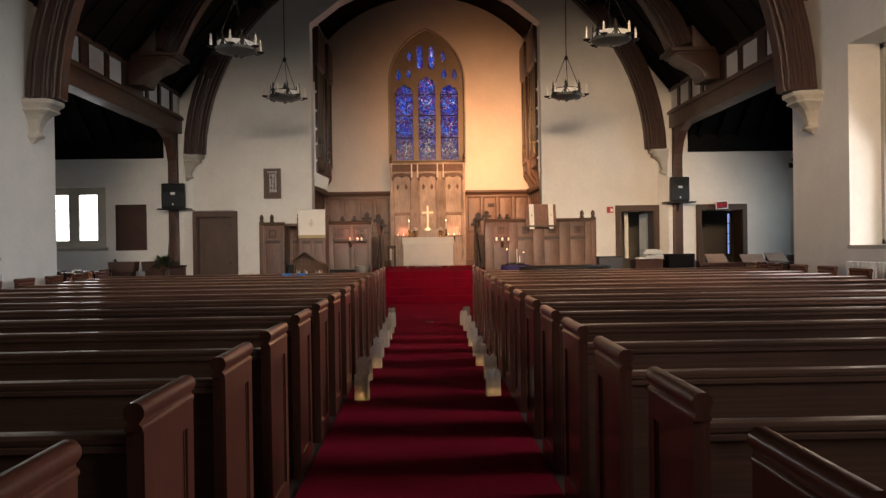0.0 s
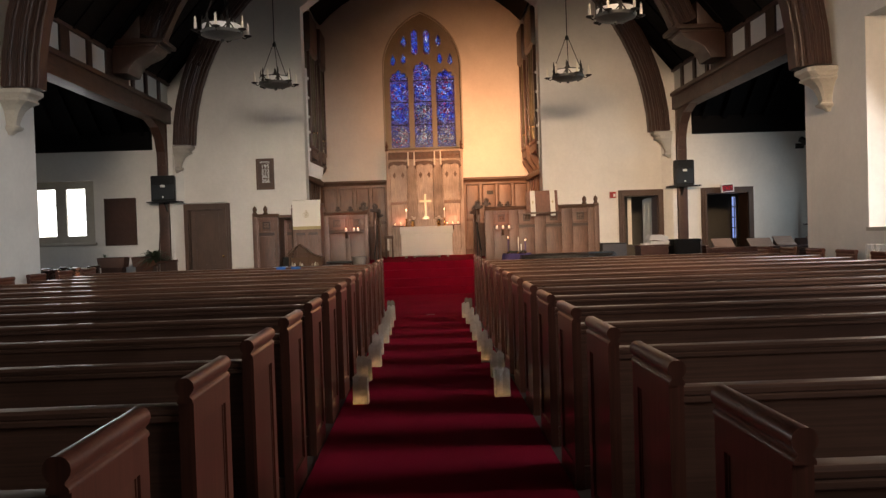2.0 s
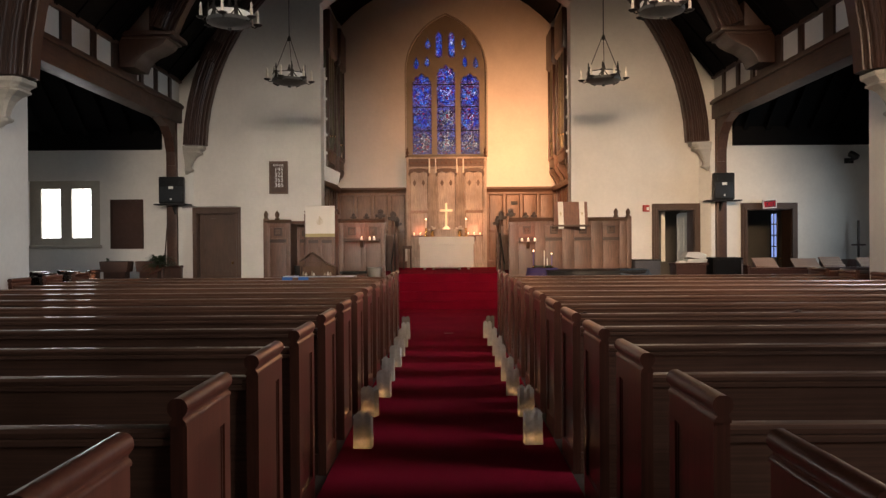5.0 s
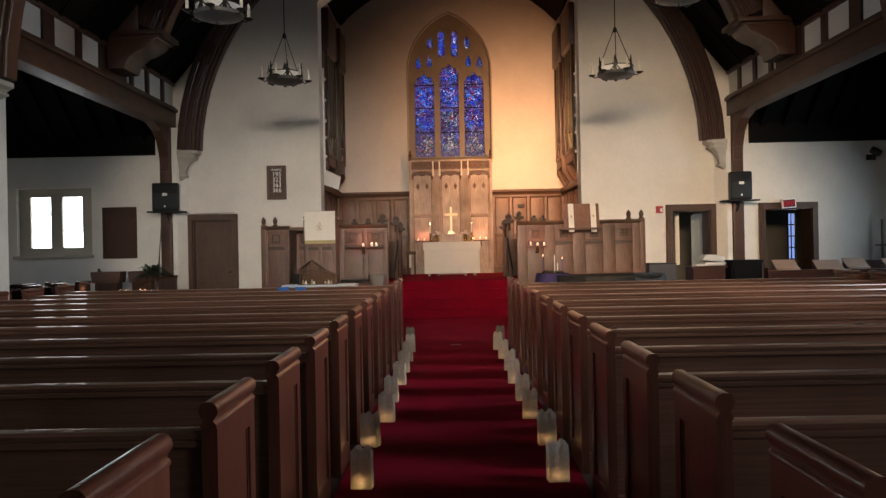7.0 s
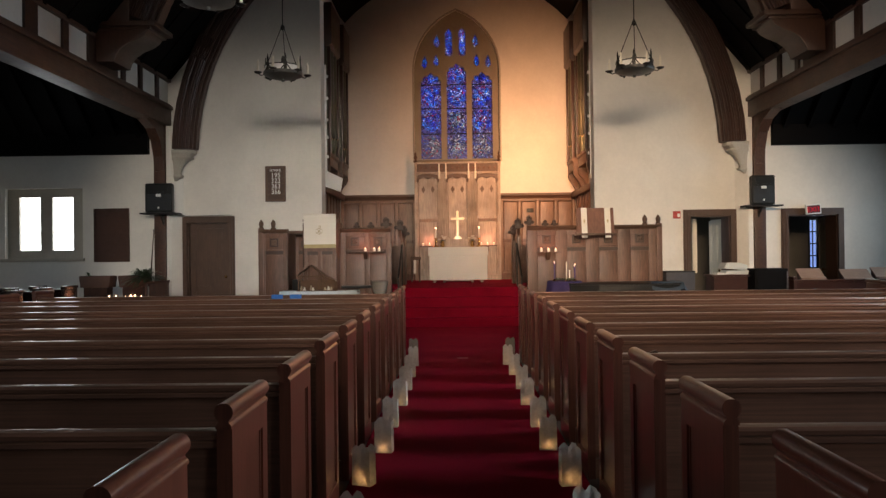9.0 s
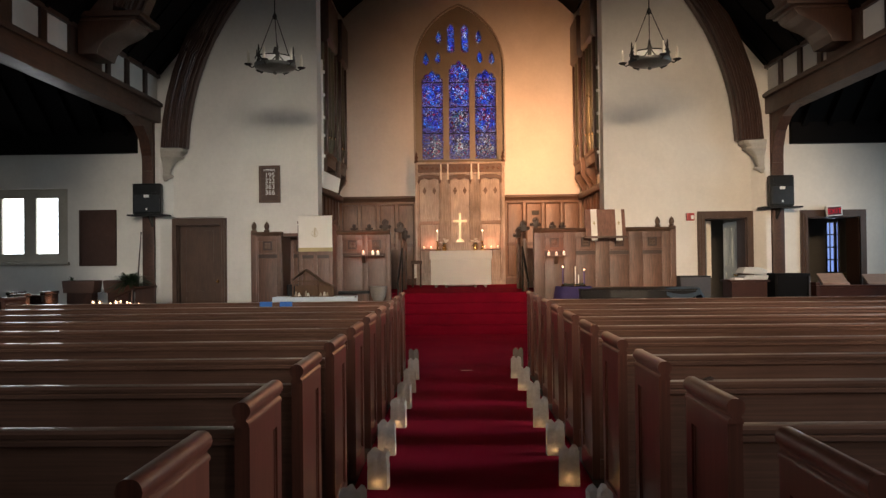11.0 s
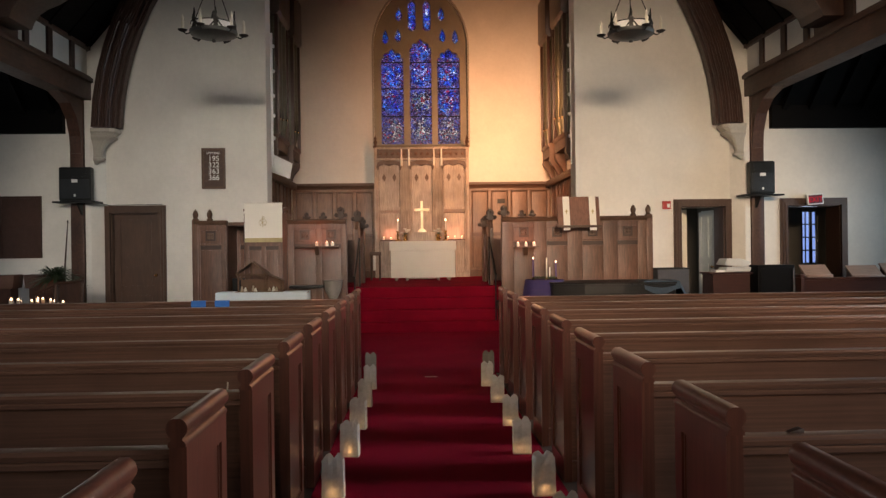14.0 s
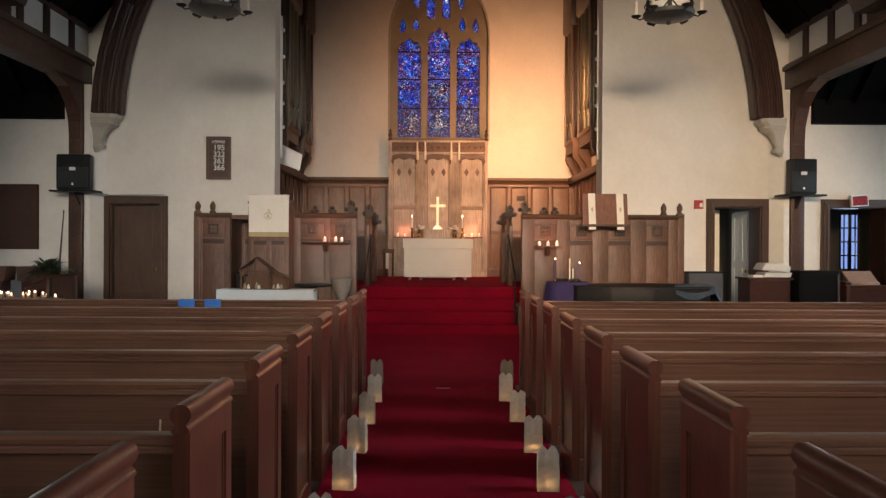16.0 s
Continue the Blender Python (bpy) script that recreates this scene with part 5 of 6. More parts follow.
part("rail", G().box(-3.0, 17.138, 1.50, -2.4, 17.159, 1.56), OAK, t)
for xa, xb in ((-2.945, -2.735), (-2.665, -2.455)):
    # shade of the pulpit slot, drawn as a dark strip
    part("slot", G().box(xa, 17.150, 1.44, xb, 17.159, 1.50), OAKDEEP, t)
    part("panel", G().box(xa + 0.015, 17.146, 0.15, xb - 0.015, 17.159, 1.42), OAK, t, bevel=0.004)
c = thing("pulpit_hanging", "white cloth hanging with a gold emblem and fringe", "hanging")
part("cloth", G().prism([(17.045, 2.21), (17.10, 2.225), (17.12, 2.20), (17.062, 2.18), (17.055, 1.63), (17.045, 1.63)], "x", -2.99, -2.37), WHITECLOTH, c)
part("fringe", G().box(-2.99, 17.04, 1.565, -2.37, 17.056, 1.635), GOLDCLOTH, c, "gold fringe")
em = G().tube([(-2.69, 17.042, 1.82), (-2.69, 17.042, 1.995)], 0.005)
em.tube([(-2.69 + 0.027 * math.sin(a * 0.52), 17.042, 1.968 + 0.025 * math.cos(a * 0.52)) for a in range(7)], 0.005)
em.tube([(-2.735, 17.042, 1.85), (-2.645, 17.042, 1.93)], 0.0045).tube([(-2.735, 17.042, 1.93), (-2.645, 17.042, 1.85)], 0.0045)
em.tube([(-2.69 + 0.062 * math.cos(a * 0.524), 17.042, 1.89 + 0.055 * math.sin(a * 0.524)) for a in range(13)], 0.003)
part("emblem", em, GOLDCLOTH, c, "gold monogram")

# lectern with an open book board
LECTERNWOOD = surface("red_brown_oak", (0.20, 0.085, 0.053), 0.45, vary=0.3, grain=(2, 2, 0.2), grain_scale=22)
t = thing("lectern", "oak lectern board with two white book markers", "lectern")
part("arm", G().box(2.53, 17.10, 1.86, 2.65, 17.36, 1.94), OAK, t)
part("board", G().prism([(17.02, 1.78), (17.06, 1.76), (17.16, 2.25), (17.12, 2.27)], "x", 2.24, 2.95), LECTERNWOOD, t)
part("ledge", G().box(2.20, 16.97, 1.745, 2.965, 17.07, 1.785), OAKDARK, t, bevel=0.008)
for x in (2.33, 2.775):
    m = part("book_marker", G().prism([(17.008, 1.70), (17.014, 1.70), (17.018, 1.78), (17.118, 2.275), (17.108, 2.275), (17.010, 1.78)], "x", x, x + 0.11), WHITECLOTH, t, "white ribbon with a small cross")
    part("small_cross", G().box(x + 0.048, 17.044, 1.98, x + 0.063, 17.06, 2.05).box(x + 0.035, 17.046, 2.012, x + 0.076, 17.06, 2.027), GOLDCLOTH, m)

votive_shelf(-2.18, -1.46, 17.22, 1.47, 3, 0.14, "dark shelf bracket with burning candles on the choir screen", (0.50, 0.74, 0.87))
votive_shelf(1.50, 1.92, 17.22, 1.42, 3, 0.14, "dark shelf bracket with burning candles on the choir screen")

# sanctuary stalls beside the steps, with rails
for sx in (-1, 1):
    t = thing("stall_end", "dark oak stall end with a carved leaf finial beside the steps", "stall end", group="stall ends")
    xa, xb = sorted((sx * 1.24, sx * 1.30))
    part("board", G().prism([(18.6, Z_PLAT - 0.05), (19.1, Z_PLAT - 0.05), (19.1, 1.80), (18.98, 1.95), (18.72, 1.95), (18.6, 1.80)], "x", xa, xb), OAK, t, bevel=0.006)
    poppyhead(t, sx * 1.27, 18.85, 1.93, 1.15)
    t = thing("stall_end", "dark oak stall end with a carved leaf finial beside the steps", "stall end", group="stall ends")
    part("board", G().prism([(19.9, Z_PLAT - 0.05), (20.4, Z_PLAT - 0.05), (20.4, 1.70), (20.28, 1.85), (20.02, 1.85), (19.9, 1.70)], "x", xa, xb), OAK, t, bevel=0.006)
    part("front", G().box(sx * 1.3 if sx > 0 else sx * 3.1, 20.4, Z_PLAT - 0.05, sx * 3.1 if sx > 0 else sx * 1.3, 20.44, 1.62), OAK, t)
    poppyhead(t, sx * 1.27, 20.15, 1.83, 1.15)
    r = thing("handrail", "black iron handrail beside the chancel steps", "handrail", group="handrails")
    x = sx * 1.21
    part("rail", G().tube([(x, 17.3, 0.95), (x, 17.5, 1.03), (x, 18.5, 1.62), (x, 18.62, 1.62)], 0.02), IRON, r, smooth=True)
    for y, z0, z1 in ((17.38, 0.18, 0.97), (18.5, Z_PLAT, 1.62)):
        part("baluster", G().tube([(x, y, z0), (x, y, z1)], 0.014), IRON, r, smooth=True)
t = thing("chancel_stool", "small dark stand with a white cloth strip beside the stall", "stool")
part("seat", G().box(-1.20, 21.2, 1.28, -0.95, 21.45, 1.36), OAKDARK, t, bevel=0.01)
part("leg", G().tube([(-1.17, 21.23, Z_PLAT), (-1.17, 21.23, 1.28)], 0.018).tube([(-0.98, 21.23, Z_PLAT), (-0.98, 21.23, 1.28)], 0.018).tube([(-1.17, 21.42, Z_PLAT), (-1.17, 21.42, 1.28)], 0.018).tube([(-0.98, 21.42, Z_PLAT), (-0.98, 21.42, 1.28)], 0.018), OAKDARK, t)
part("cloth_strip", G().box(-1.12, 21.19, 0.95, -1.06, 21.2, 1.28), WHITECLOTH, t)


# ---- chandeliers ----
def make_chandelier(place, top):
    t = thing("chandelier", "black iron ring chandelier with candle lamps and white glass panels", "chandelier", group="chandeliers")
    R = 0.285
    part("pan", G().lathe([(0.0, -0.14), (0.022, -0.135), (0.03, -0.115), (0.024, -0.10), (0.14, -0.09), (0.20, -0.075), (R + 0.005, -0.045), (R + 0.018, -0.02), (R + 0.018, 0.0), (R - 0.02, 0.0), (0.0, -0.03)], (0, 0, 0), 24), PANIRON, t, "dull grey iron pan", smooth=True)
    part("glass_band", G().lathe([(R - 0.012, 0.0), (R - 0.008, 0.085), (R - 0.016, 0.085), (R - 0.02, 0.0)], (0, 0, 0), 24), WHITEPAINT, t, "white glass band", smooth=True)
    part("top_ring", G().lathe([(R + 0.004, 0.085), (R + 0.004, 0.10), (R - 0.02, 0.10), (R - 0.02, 0.085)], (0, 0, 0), 24), IRON, t)
    for k in range(12):
        a = radians(30 * k + 7)
        b = radians(30 * k + (22 if k % 2 else -8))
        part("band_bar", G().tube([(R * math.cos(a), R * math.sin(a), 0.0), ((R + 0.003) * math.cos(b), (R + 0.003) * math.sin(b), 0.092)], 0.0095, 5), IRON, t)
    for k in range(6):
        a = radians(60 * k + 20)
        c, s = math.cos(a), math.sin(a)
        arm = part("arm", G().tube([(R * c, R * s, -0.04), ((R + 0.05) * c, (R + 0.05) * s, -0.06), ((R + 0.095) * c, (R + 0.095) * s, -0.03)], 0.009, 6), IRON, t)
        p = ((R + 0.095) * c, (R + 0.095) * s, 0)
        part("drip_pan", G().lathe([(0.0, -0.035), (0.03, -0.035), (0.06, -0.015), (0.062, -0.008), (0.0, -0.02)], p, 10), IRON, arm, smooth=True)
        part("candle_sleeve", G().lathe([(0.0, -0.02), (0.020, -0.02), (0.020, 0.10), (0.0, 0.10)], p, 10), WAX, arm, "white candle sleeve", smooth=True)
        part("bulb", G().lathe([(0.008, 0.10), (0.018, 0.125), (0.014, 0.155), (0.003, 0.185), (0.0, 0.187)], p, 8), WAX, arm, "pale candle-shaped bulb", smooth=True)
        a2 = a + radians(30)
        c2, s2 = math.cos(a2), math.sin(a2)
        sp_ = G().prism([(-0.03, 0.0), (0.03, 0.0), (0.022, 0.09), (0.04, 0.12), (0.012, 0.15), (0.018, 0.20), (0.0, 0.27), (-0.018, 0.20), (-0.012, 0.15), (-0.04, 0.12), (-0.022, 0.09)], "y", -0.006, 0.006)
        part("spike", sp_.move(pose(R * c2, R * s2, -0.02, 0, 0, math.degrees(a2) + 90)), IRON, t, "pointed iron leaf")
    for k in range(3):
        a = radians(120 * k + 50)
        part("rod", G().tube([(R * math.cos(a), R * math.sin(a), 0.1), (0.02 * math.cos(a), 0.02 * math.sin(a), 0.72)], 0.007, 5), IRON, t)
    part("centre_stem", G().lathe([(0.0, -0.03), (0.02, -0.02), (0.02, 0.12), (0.045, 0.15), (0.03, 0.2), (0.015, 0.26), (0.0, 0.28)], (0, 0, 0), 10), IRON, t, smooth=True)
    part("hub", G().lathe([(0.0, 0.66), (0.03, 0.68), (0.035, 0.72), (0.012, 0.76), (0.0, 0.78)], (0, 0, 0), 8), IRON, t, smooth=True)
    part("chain", G().tube([(0, 0, 0.74), (0, 0, top)], 0.009, 6), IRON, t)
    t.matrix_basis = pose(*place)
    return t


ch = make_chandelier((-2.73, 14.35, 4.27), 5.5)
copy_thing(ch, pose(2.72, 14.35, 4.25, 0, 0, 25))
copy_thing(ch, pose(-2.89, 11.35, 4.40, 0, 0, 12))
copy_thing(ch, pose(2.85, 11.35, 4.50, 0, 0, 40))

# ---- paper bag lights along the aisle ----
def bag_material():
    m = bpy.data.materials.new("bag_paper")
    nt, n, l = nodes_of(m)
    vec = coords(nt)
    col = ramp(nt, noise_tex(nt, vec, 30, 4), ((0.3, (0.47, 0.455, 0.43)), (0.7, (0.58, 0.565, 0.54))))
    d = n.new("ShaderNodeBsdfDiffuse")
    tr = n.new("ShaderNodeBsdfTranslucent")
    l.new(col, d.inputs[0])
    l.new(col, tr.inputs[0])
    b = n.new("ShaderNodeBump")
    b.inputs["Strength"].default_value = 0.4
    l.new(noise_tex(nt, vec, 22, 3), b.inputs["Height"])
    l.new(b.outputs[0], d.inputs["Normal"])
    ms = n.new("ShaderNodeMixShader")
    ms.inputs[0].default_value = 0.4
    l.new(d.outputs[0], ms.inputs[1])
    l.new(tr.outputs[0], ms.inputs[2])
    thin = n.new("ShaderNodeBsdfTransparent")
    thin.inputs[0].default_value = (1.0, 0.92, 0.75, 1)
    mt = n.new("ShaderNodeMixShader")
    mt.inputs[0].default_value = 0.035
    l.new(ms.outputs[0], mt.inputs[1])
    l.new(thin.outputs[0], mt.inputs[2])
    o = n.new("ShaderNodeOutputMaterial")
    l.new(mt.outputs[0], o.inputs[0])
    return m


BAG = bag_material()
BROWNBAG = surface("brown_bag_paper", (0.20, 0.165, 0.14), 0.85, vary=0.15, bump_scale=22)
TEA = glow("tea_light_flame", (1.0, 0.55, 0.22), 26.0)


def make_bag(seed, lit=True):
    rng = random.Random(seed)
    label = "white paper bag glowing from a tea light, beside a pew end" if lit else "plain dull brown paper bag, unlit, beside a pew end"
    t = thing("paper_bag_light", label, "paper bag", group="aisle bag lights")
    w, d, h = 0.062, 0.038, 0.226
    g = G()
    rows = 7
    # front and back: two cut points with a notch between them; sides folded inwards
    crown = (-0.012, 0.006, 0.012, -0.014, 0.012, 0.006)
    for i in range(rows + 1):
        f = i / rows
        j = 0.003 * f
        ring = [(-w, -d), (-w * 0.72, -d * 1.03), (-w * 0.42, -d * (1 + 0.08 * f)), (0, -d * (1 - 0.12 * f)), (w * 0.42, -d * (1 + 0.05 * f)), (w * 0.72, -d * 1.03), (w, -d), (w * (1 - 0.25 * f), 0)]
        ring += [(w, d), (w * 0.72, d * 1.02), (w * 0.42, d * (1 + 0.06 * f)), (0, d * (1 - 0.1 * f)), (-w * 0.42, d * (1 + 0.06 * f)), (-w * 0.72, d * 1.02), (-w, d), (-w * (1 - 0.25 * f), 0)]
        for k, (x, y) in enumerate(ring):
            cut = 0.0 if i < rows else (-0.022 if k % 8 == 7 else -0.012 if k % 8 == 6 else crown[k % 8]) + rng.uniform(-0.004, 0.004)
            g.v.append((x * (1 - 0.05 * f) + rng.uniform(-j, j), y + rng.uniform(-j, j), h * f + cut))
    n = 16
    for i in range(rows):
        g.f += [[i * n + k, i * n + (k + 1) % n, (i + 1) * n + (k + 1) % n, (i + 1) * n + k] for k in range(n)]
    g.f.append(list(range(n))[::-1])
    part("bag", g, BAG if lit else BROWNBAG, t)
    if lit:
        c = part("tea_light", G().lathe([(0.0, 0.003), (0.019, 0.003), (0.019, 0.017), (0.0, 0.016)], (0, 0, 0), 10), WAX, t)
        part("flame", G().lathe([(0.0, 0.017), (0.007, 0.022), (0.009, 0.032), (0.0, 0.046)], (0, 0, 0), 7), TEA, c)
    return t


# the middles of the bags, from the rear to the chancel
bags_west = [(-0.60, 6.47), (-0.648, 7.37), (-0.595, 8.09), (-0.615, 8.84), (-0.597, 9.66), (-0.60, 10.40), (-0.603, 11.18), (-0.61, 11.96)]
bags_east = [(0.553, 6.54), (0.593, 7.34), (0.56, 8.13), (0.567, 8.81), (0.56, 9.64), (0.58, 10.41), (0.57, 11.26), (0.55, 12.01)]
proto = [make_bag(s) for s in range(3)]
rng = random.Random(4)
for k, (x, y) in enumerate(bags_west + bags_east):
    m = pose(x, y, nave_z(y) + 0.0125, 0, 0, -22 if k == 1 else rng.uniform(-9, 9))
    if k < 3:
        proto[k].matrix_basis = m
    else:
        copy_thing(proto[k % 3], m)
unlit = make_bag(5, False)
unlit.matrix_basis = pose(-0.655, 12.78, nave_z(12.8) + 0.0125, 0, 0, 8)
copy_thing(unlit, pose(0.635, 12.78, nave_z(12.8) + 0.0125, 0, 0, -10))

# ---- small things on the pews ----
TAPE_Y = PEW_FIRST + 20 * PEW_STEP - 0.409
TAPE_Z = nave_z(PEW_FIRST + 20 * PEW_STEP) + 0.8845
TAPE = surface("blue_tape", (0.02, 0.14, 0.48), 0.6, vary=0.1)
for x in (-2.405, -2.17):
    tagged(part("tape_strip", G().box(x, TAPE_Y, TAPE_Z - 0.10, x + 0.145, TAPE_Y + 0.005, TAPE_Z).box(x, TAPE_Y + 0.005, TAPE_Z - 0.003, x + 0.145, TAPE_Y + 0.05, TAPE_Z), TAPE), "strip of blue tape on a pew back", "tape", "tape strips")


PENCIL = surface("pale_pencil", (0.75, 0.68, 0.52), 0.5, vary=0.1)
t = thing("pencil", "short pale pencil standing in a pew rail", "pencil")
part("shaft", G().tube([(-0.872, 7.565, 0.86), (-0.868, 7.56, 0.925)], 0.003), PENCIL, t, smooth=True)
RAIL_Y = PEW_FIRST + 13 * PEW_STEP - 0.365
RAIL_Z = nave_z(PEW_FIRST + 13 * PEW_STEP) + 0.8785
for x, w, h in ((0.918, 0.042, 0.014), (2.42, 0.055, 0.018)):
    t = thing("wooden_wedge", "small dark wooden wedge lying on a pew rail", "wedge", group="wedges on a rail")
    part("block", G().prism([(x, RAIL_Z), (x + w, RAIL_Z), (x + w, RAIL_Z + h * 0.8), (x + w * 0.85, RAIL_Z + h), (x + w * 0.7, RAIL_Z + h * 0.9), (x, RAIL_Z + h * 0.2)], "y", RAIL_Y - 0.012, RAIL_Y + 0.012), OAKDEEP, t, bevel=0.002)
THREAD = surface("pale_thread", (0.55, 0.35, 0.32), 0.8, vary=0.1)
t = thing("thread", "short pale thread lying on the carpet", "thread")
part("strand", G().tube([(-0.07, 12.56, 0.063), (-0.02, 12.54, 0.064), (0.02, 12.55, 0.063), (0.065, 12.56, 0.063)], 0.004), THREAD, t, smooth=True)

# ---- radiator under the east window ----
def radiator(x, y0, y1, z0, z1, sx):
    t = thing("radiator", "white cast iron column radiator under the window", "radiator")
    n = int((y1 - y0) / 0.075)
    for k in range(n):
        y = y0 + 0.075 * (k + 0.5)
        part("column", G().box(x - 0.08, y - 0.026, z0, x + 0.08, y + 0.026, z1), WHITEPAINT, t, bevel=0.02)
    part("foot", G().box(x - 0.06, y0, 0, x + 0.06, y0 + 0.05, z0).box(x - 0.06, y1 - 0.05, 0, x + 0.06, y1, z0), WHITEPAINT, t)
    part("pipe", G().tube([(x, y0, z0 + 0.06), (x, y1, z0 + 0.06)], 0.02).tube([(x, y0, z1 - 0.06), (x, y1, z1 - 0.06)], 0.02), WHITEPAINT, t)


radiator(5.87, 8.4, 10.25, 0.12, 1.06, 1)
radiator(-5.87, 8.4, 10.25, 0.12, 1.06, -1)

# ---- front of the nave, west side ----
t = thing("creche_table", "low table under a pale blue-white cloth", "table")
PALECLOTH = surface("pale_blue_cloth", (0.62, 0.70, 0.76), 0.8, vary=0.06)
part("top", G().box(-3.38, 16.75, 0.72, -1.95, 17.12, 0.745), OAK, t)
part("cloth", G().prism([(16.72, 0.55), (16.735, 0.745), (16.74, 0.752), (17.13, 0.752), (17.135, 0.55), (17.13, 0.55), (17.125, 0.747), (16.745, 0.747), (16.73, 0.55)], "x", -3.40, -1.93), PALECLOTH, t)
for x in (-3.3, -2.03):
    for y in (16.8, 17.07):
        part("leg", G().box(x - 0.025, y - 0.025, 0, x + 0.025, y + 0.025, 0.72), OAK, t)
t = thing("creche", "small rustic wooden stable model on the table", "creche")
RUSTIC = surface("rustic_wood", (0.16, 0.085, 0.045), 0.8, vary=0.35)
for x in (-3.05, -2.62, -2.36):
    part("post", G().tube([(x, 16.82, 0.752), (x, 16.82, 1.06 if x < -2.5 else 0.93)], 0.014), RUSTIC, t)
    part("back_post", G().tube([(x, 17.05, 0.752), (x, 17.05, 1.06 if x < -2.5 else 0.93)], 0.014), RUSTIC, t)
part("roof", G().prism([(-3.10, 1.04), (-2.835, 1.23), (-2.57, 1.04), (-2.57, 1.055), (-2.835, 1.25), (-3.10, 1.055)], "y", 16.80, 17.07), RUSTIC, t)
part("lean_to", G().prism([(-2.62, 1.03), (-2.34, 0.93), (-2.34, 0.945), (-2.62, 1.05)], "y", 16.80, 17.07), RUSTIC, t)
part("tie_beam", G().box(-3.08, 16.81, 1.02, -2.6, 16.83, 1.045), RUSTIC, t)
part("king_post", G().tube([(-2.835, 16.82, 1.04), (-2.835, 16.82, 1.22)], 0.01), RUSTIC, t)
for xa, xb in ((-3.05, -2.95), (-2.62, -2.72)):
    part("brace", G().tube([(xa, 16.82, 0.94), (xb, 16.82, 1.03)], 0.009), RUSTIC, t)
part("back_wall", G().box(-3.05, 17.045, 0.752, -2.36, 17.055, 0.95), RUSTIC, t)
part("base", G().box(-3.09, 16.78, 0.752, -2.33, 17.08, 0.762), RUSTIC, t)
for i, (x, h) in enumerate(((-3.0, 0.09), (-2.95, 0.07), (-2.83, 0.10), (-2.78, 0.06), (-2.56, 0.06), (-2.50, 0.08), (-2.44, 0.07))):
    f = part("figurine", G().lathe([(0.0, 0), (0.026, 0), (0.024, h * 0.4), (0.014, h * 0.7), (0.016, h * 0.85), (0.0, h)], (x, 16.85 + 0.03 * (i % 3), 0.762), 9), WAX if i % 2 else surface("figurine_glaze", (0.5, 0.4, 0.28), 0.5), smooth=True)
    tagged(f, "small pale plain figurine in the stable model", "figurine", "creche figurines")
t = thing("font_urn", "grey stone urn on a short stem", "urn")
part("bowl", G().lathe([(0.0, 0.0), (0.14, 0.0), (0.14, 0.04), (0.07, 0.08), (0.06, 0.60), (0.09, 0.66), (0.13, 0.74), (0.16, 0.90), (0.165, 0.92), (0.14, 0.92), (0.0, 0.86)], (-1.54, 17.05, 0.0), 16), surface("grey_urn_stone", (0.26, 0.235, 0.205), 0.7, vary=0.2), t, smooth=True)
t = thing("kneeler", "dark bench before the choir screen", "bench")
part("seat", G().box(-2.3, 17.2, 0.78, -1.72, 17.34, 0.83), BLACKPLASTIC, t, bevel=0.01)
for x in (-2.28, -1.78):
    part("side", G().box(x, 17.2, 0, x + 0.04, 17.34, 0.78), OAKDARK, t)
t = thing("dark_chair", "dark padded chair in the choir entrance", "chair")
part("back", G().box(-3.36, 17.66, 0.5, -3.08, 17.70, 0.95), BLACKPLASTIC, t, bevel=0.02)
part("seat", G().box(-3.37, 17.3, 0.44, -3.07, 17.68, 0.5), BLACKPLASTIC, t, bevel=0.015)
for x in (-3.35, -3.09):
    for y in (17.33, 17.66):
        part("leg", G().box(x - 0.015, y - 0.015, 0, x + 0.015, y + 0.015, 0.44), IRON, t)

# ---- front of the nave, east side ----
PURPLE = surface("purple_cloth", (0.055, 0.04, 0.16), 0.8, vary=0.15)
t = thing("advent_table", "small round table under a deep purple cloth", "table")
pts = []
g = G()
n = 28
for z, r in ((0.10, 0.40), (0.5, 0.36), (0.86, 0.325), (0.885, 0.315)):
    for i in range(n):
        a = 6.28319 * i / n
        rr = r + (0.025 * math.sin(7 * a) if z < 0.8 else 0.0)
        g.v.append((1.98 + rr * math.cos(a), 16.95 + rr * math.sin(a), z))
for j in range(3):
    g.f += [[j * n + i, j * n + (i + 1) % n, (j + 1) * n + (i + 1) % n, (j + 1) * n + i] for i in range(n)]
g.f.append([3 * n + i for i in range(n)])
part("cloth", g, PURPLE, t, smooth=True)
part("stem", G().lathe([(0.0, 0.0), (0.22, 0.0), (0.2, 0.04), (0.05, 0.08), (0.05, 0.84), (0.0, 0.86)], (1.98, 16.95, 0.0), 12), OAKDARK, t)
t = thing("advent_wreath", "green wreath with a white candle in its middle", "wreath")
rng = random.Random(9)
wg = G()
for k in range(40):
    a = 6.28319 * k / 40
    b = leaf_blades(rng, (1.98 + 0.17 * math.cos(a), 16.95 + 0.17 * math.sin(a), 0.905), 9, 0.07, 0.3, 0.006, 0.7)
    o = len(wg.v)
    wg.v += b.v
    wg.f += [[i + o for i in f] for f in b.f]
part("foliage", wg, LEAFG, t)
VIOLET = surface("violet_wax", (0.10, 0.05, 0.20), 0.5)
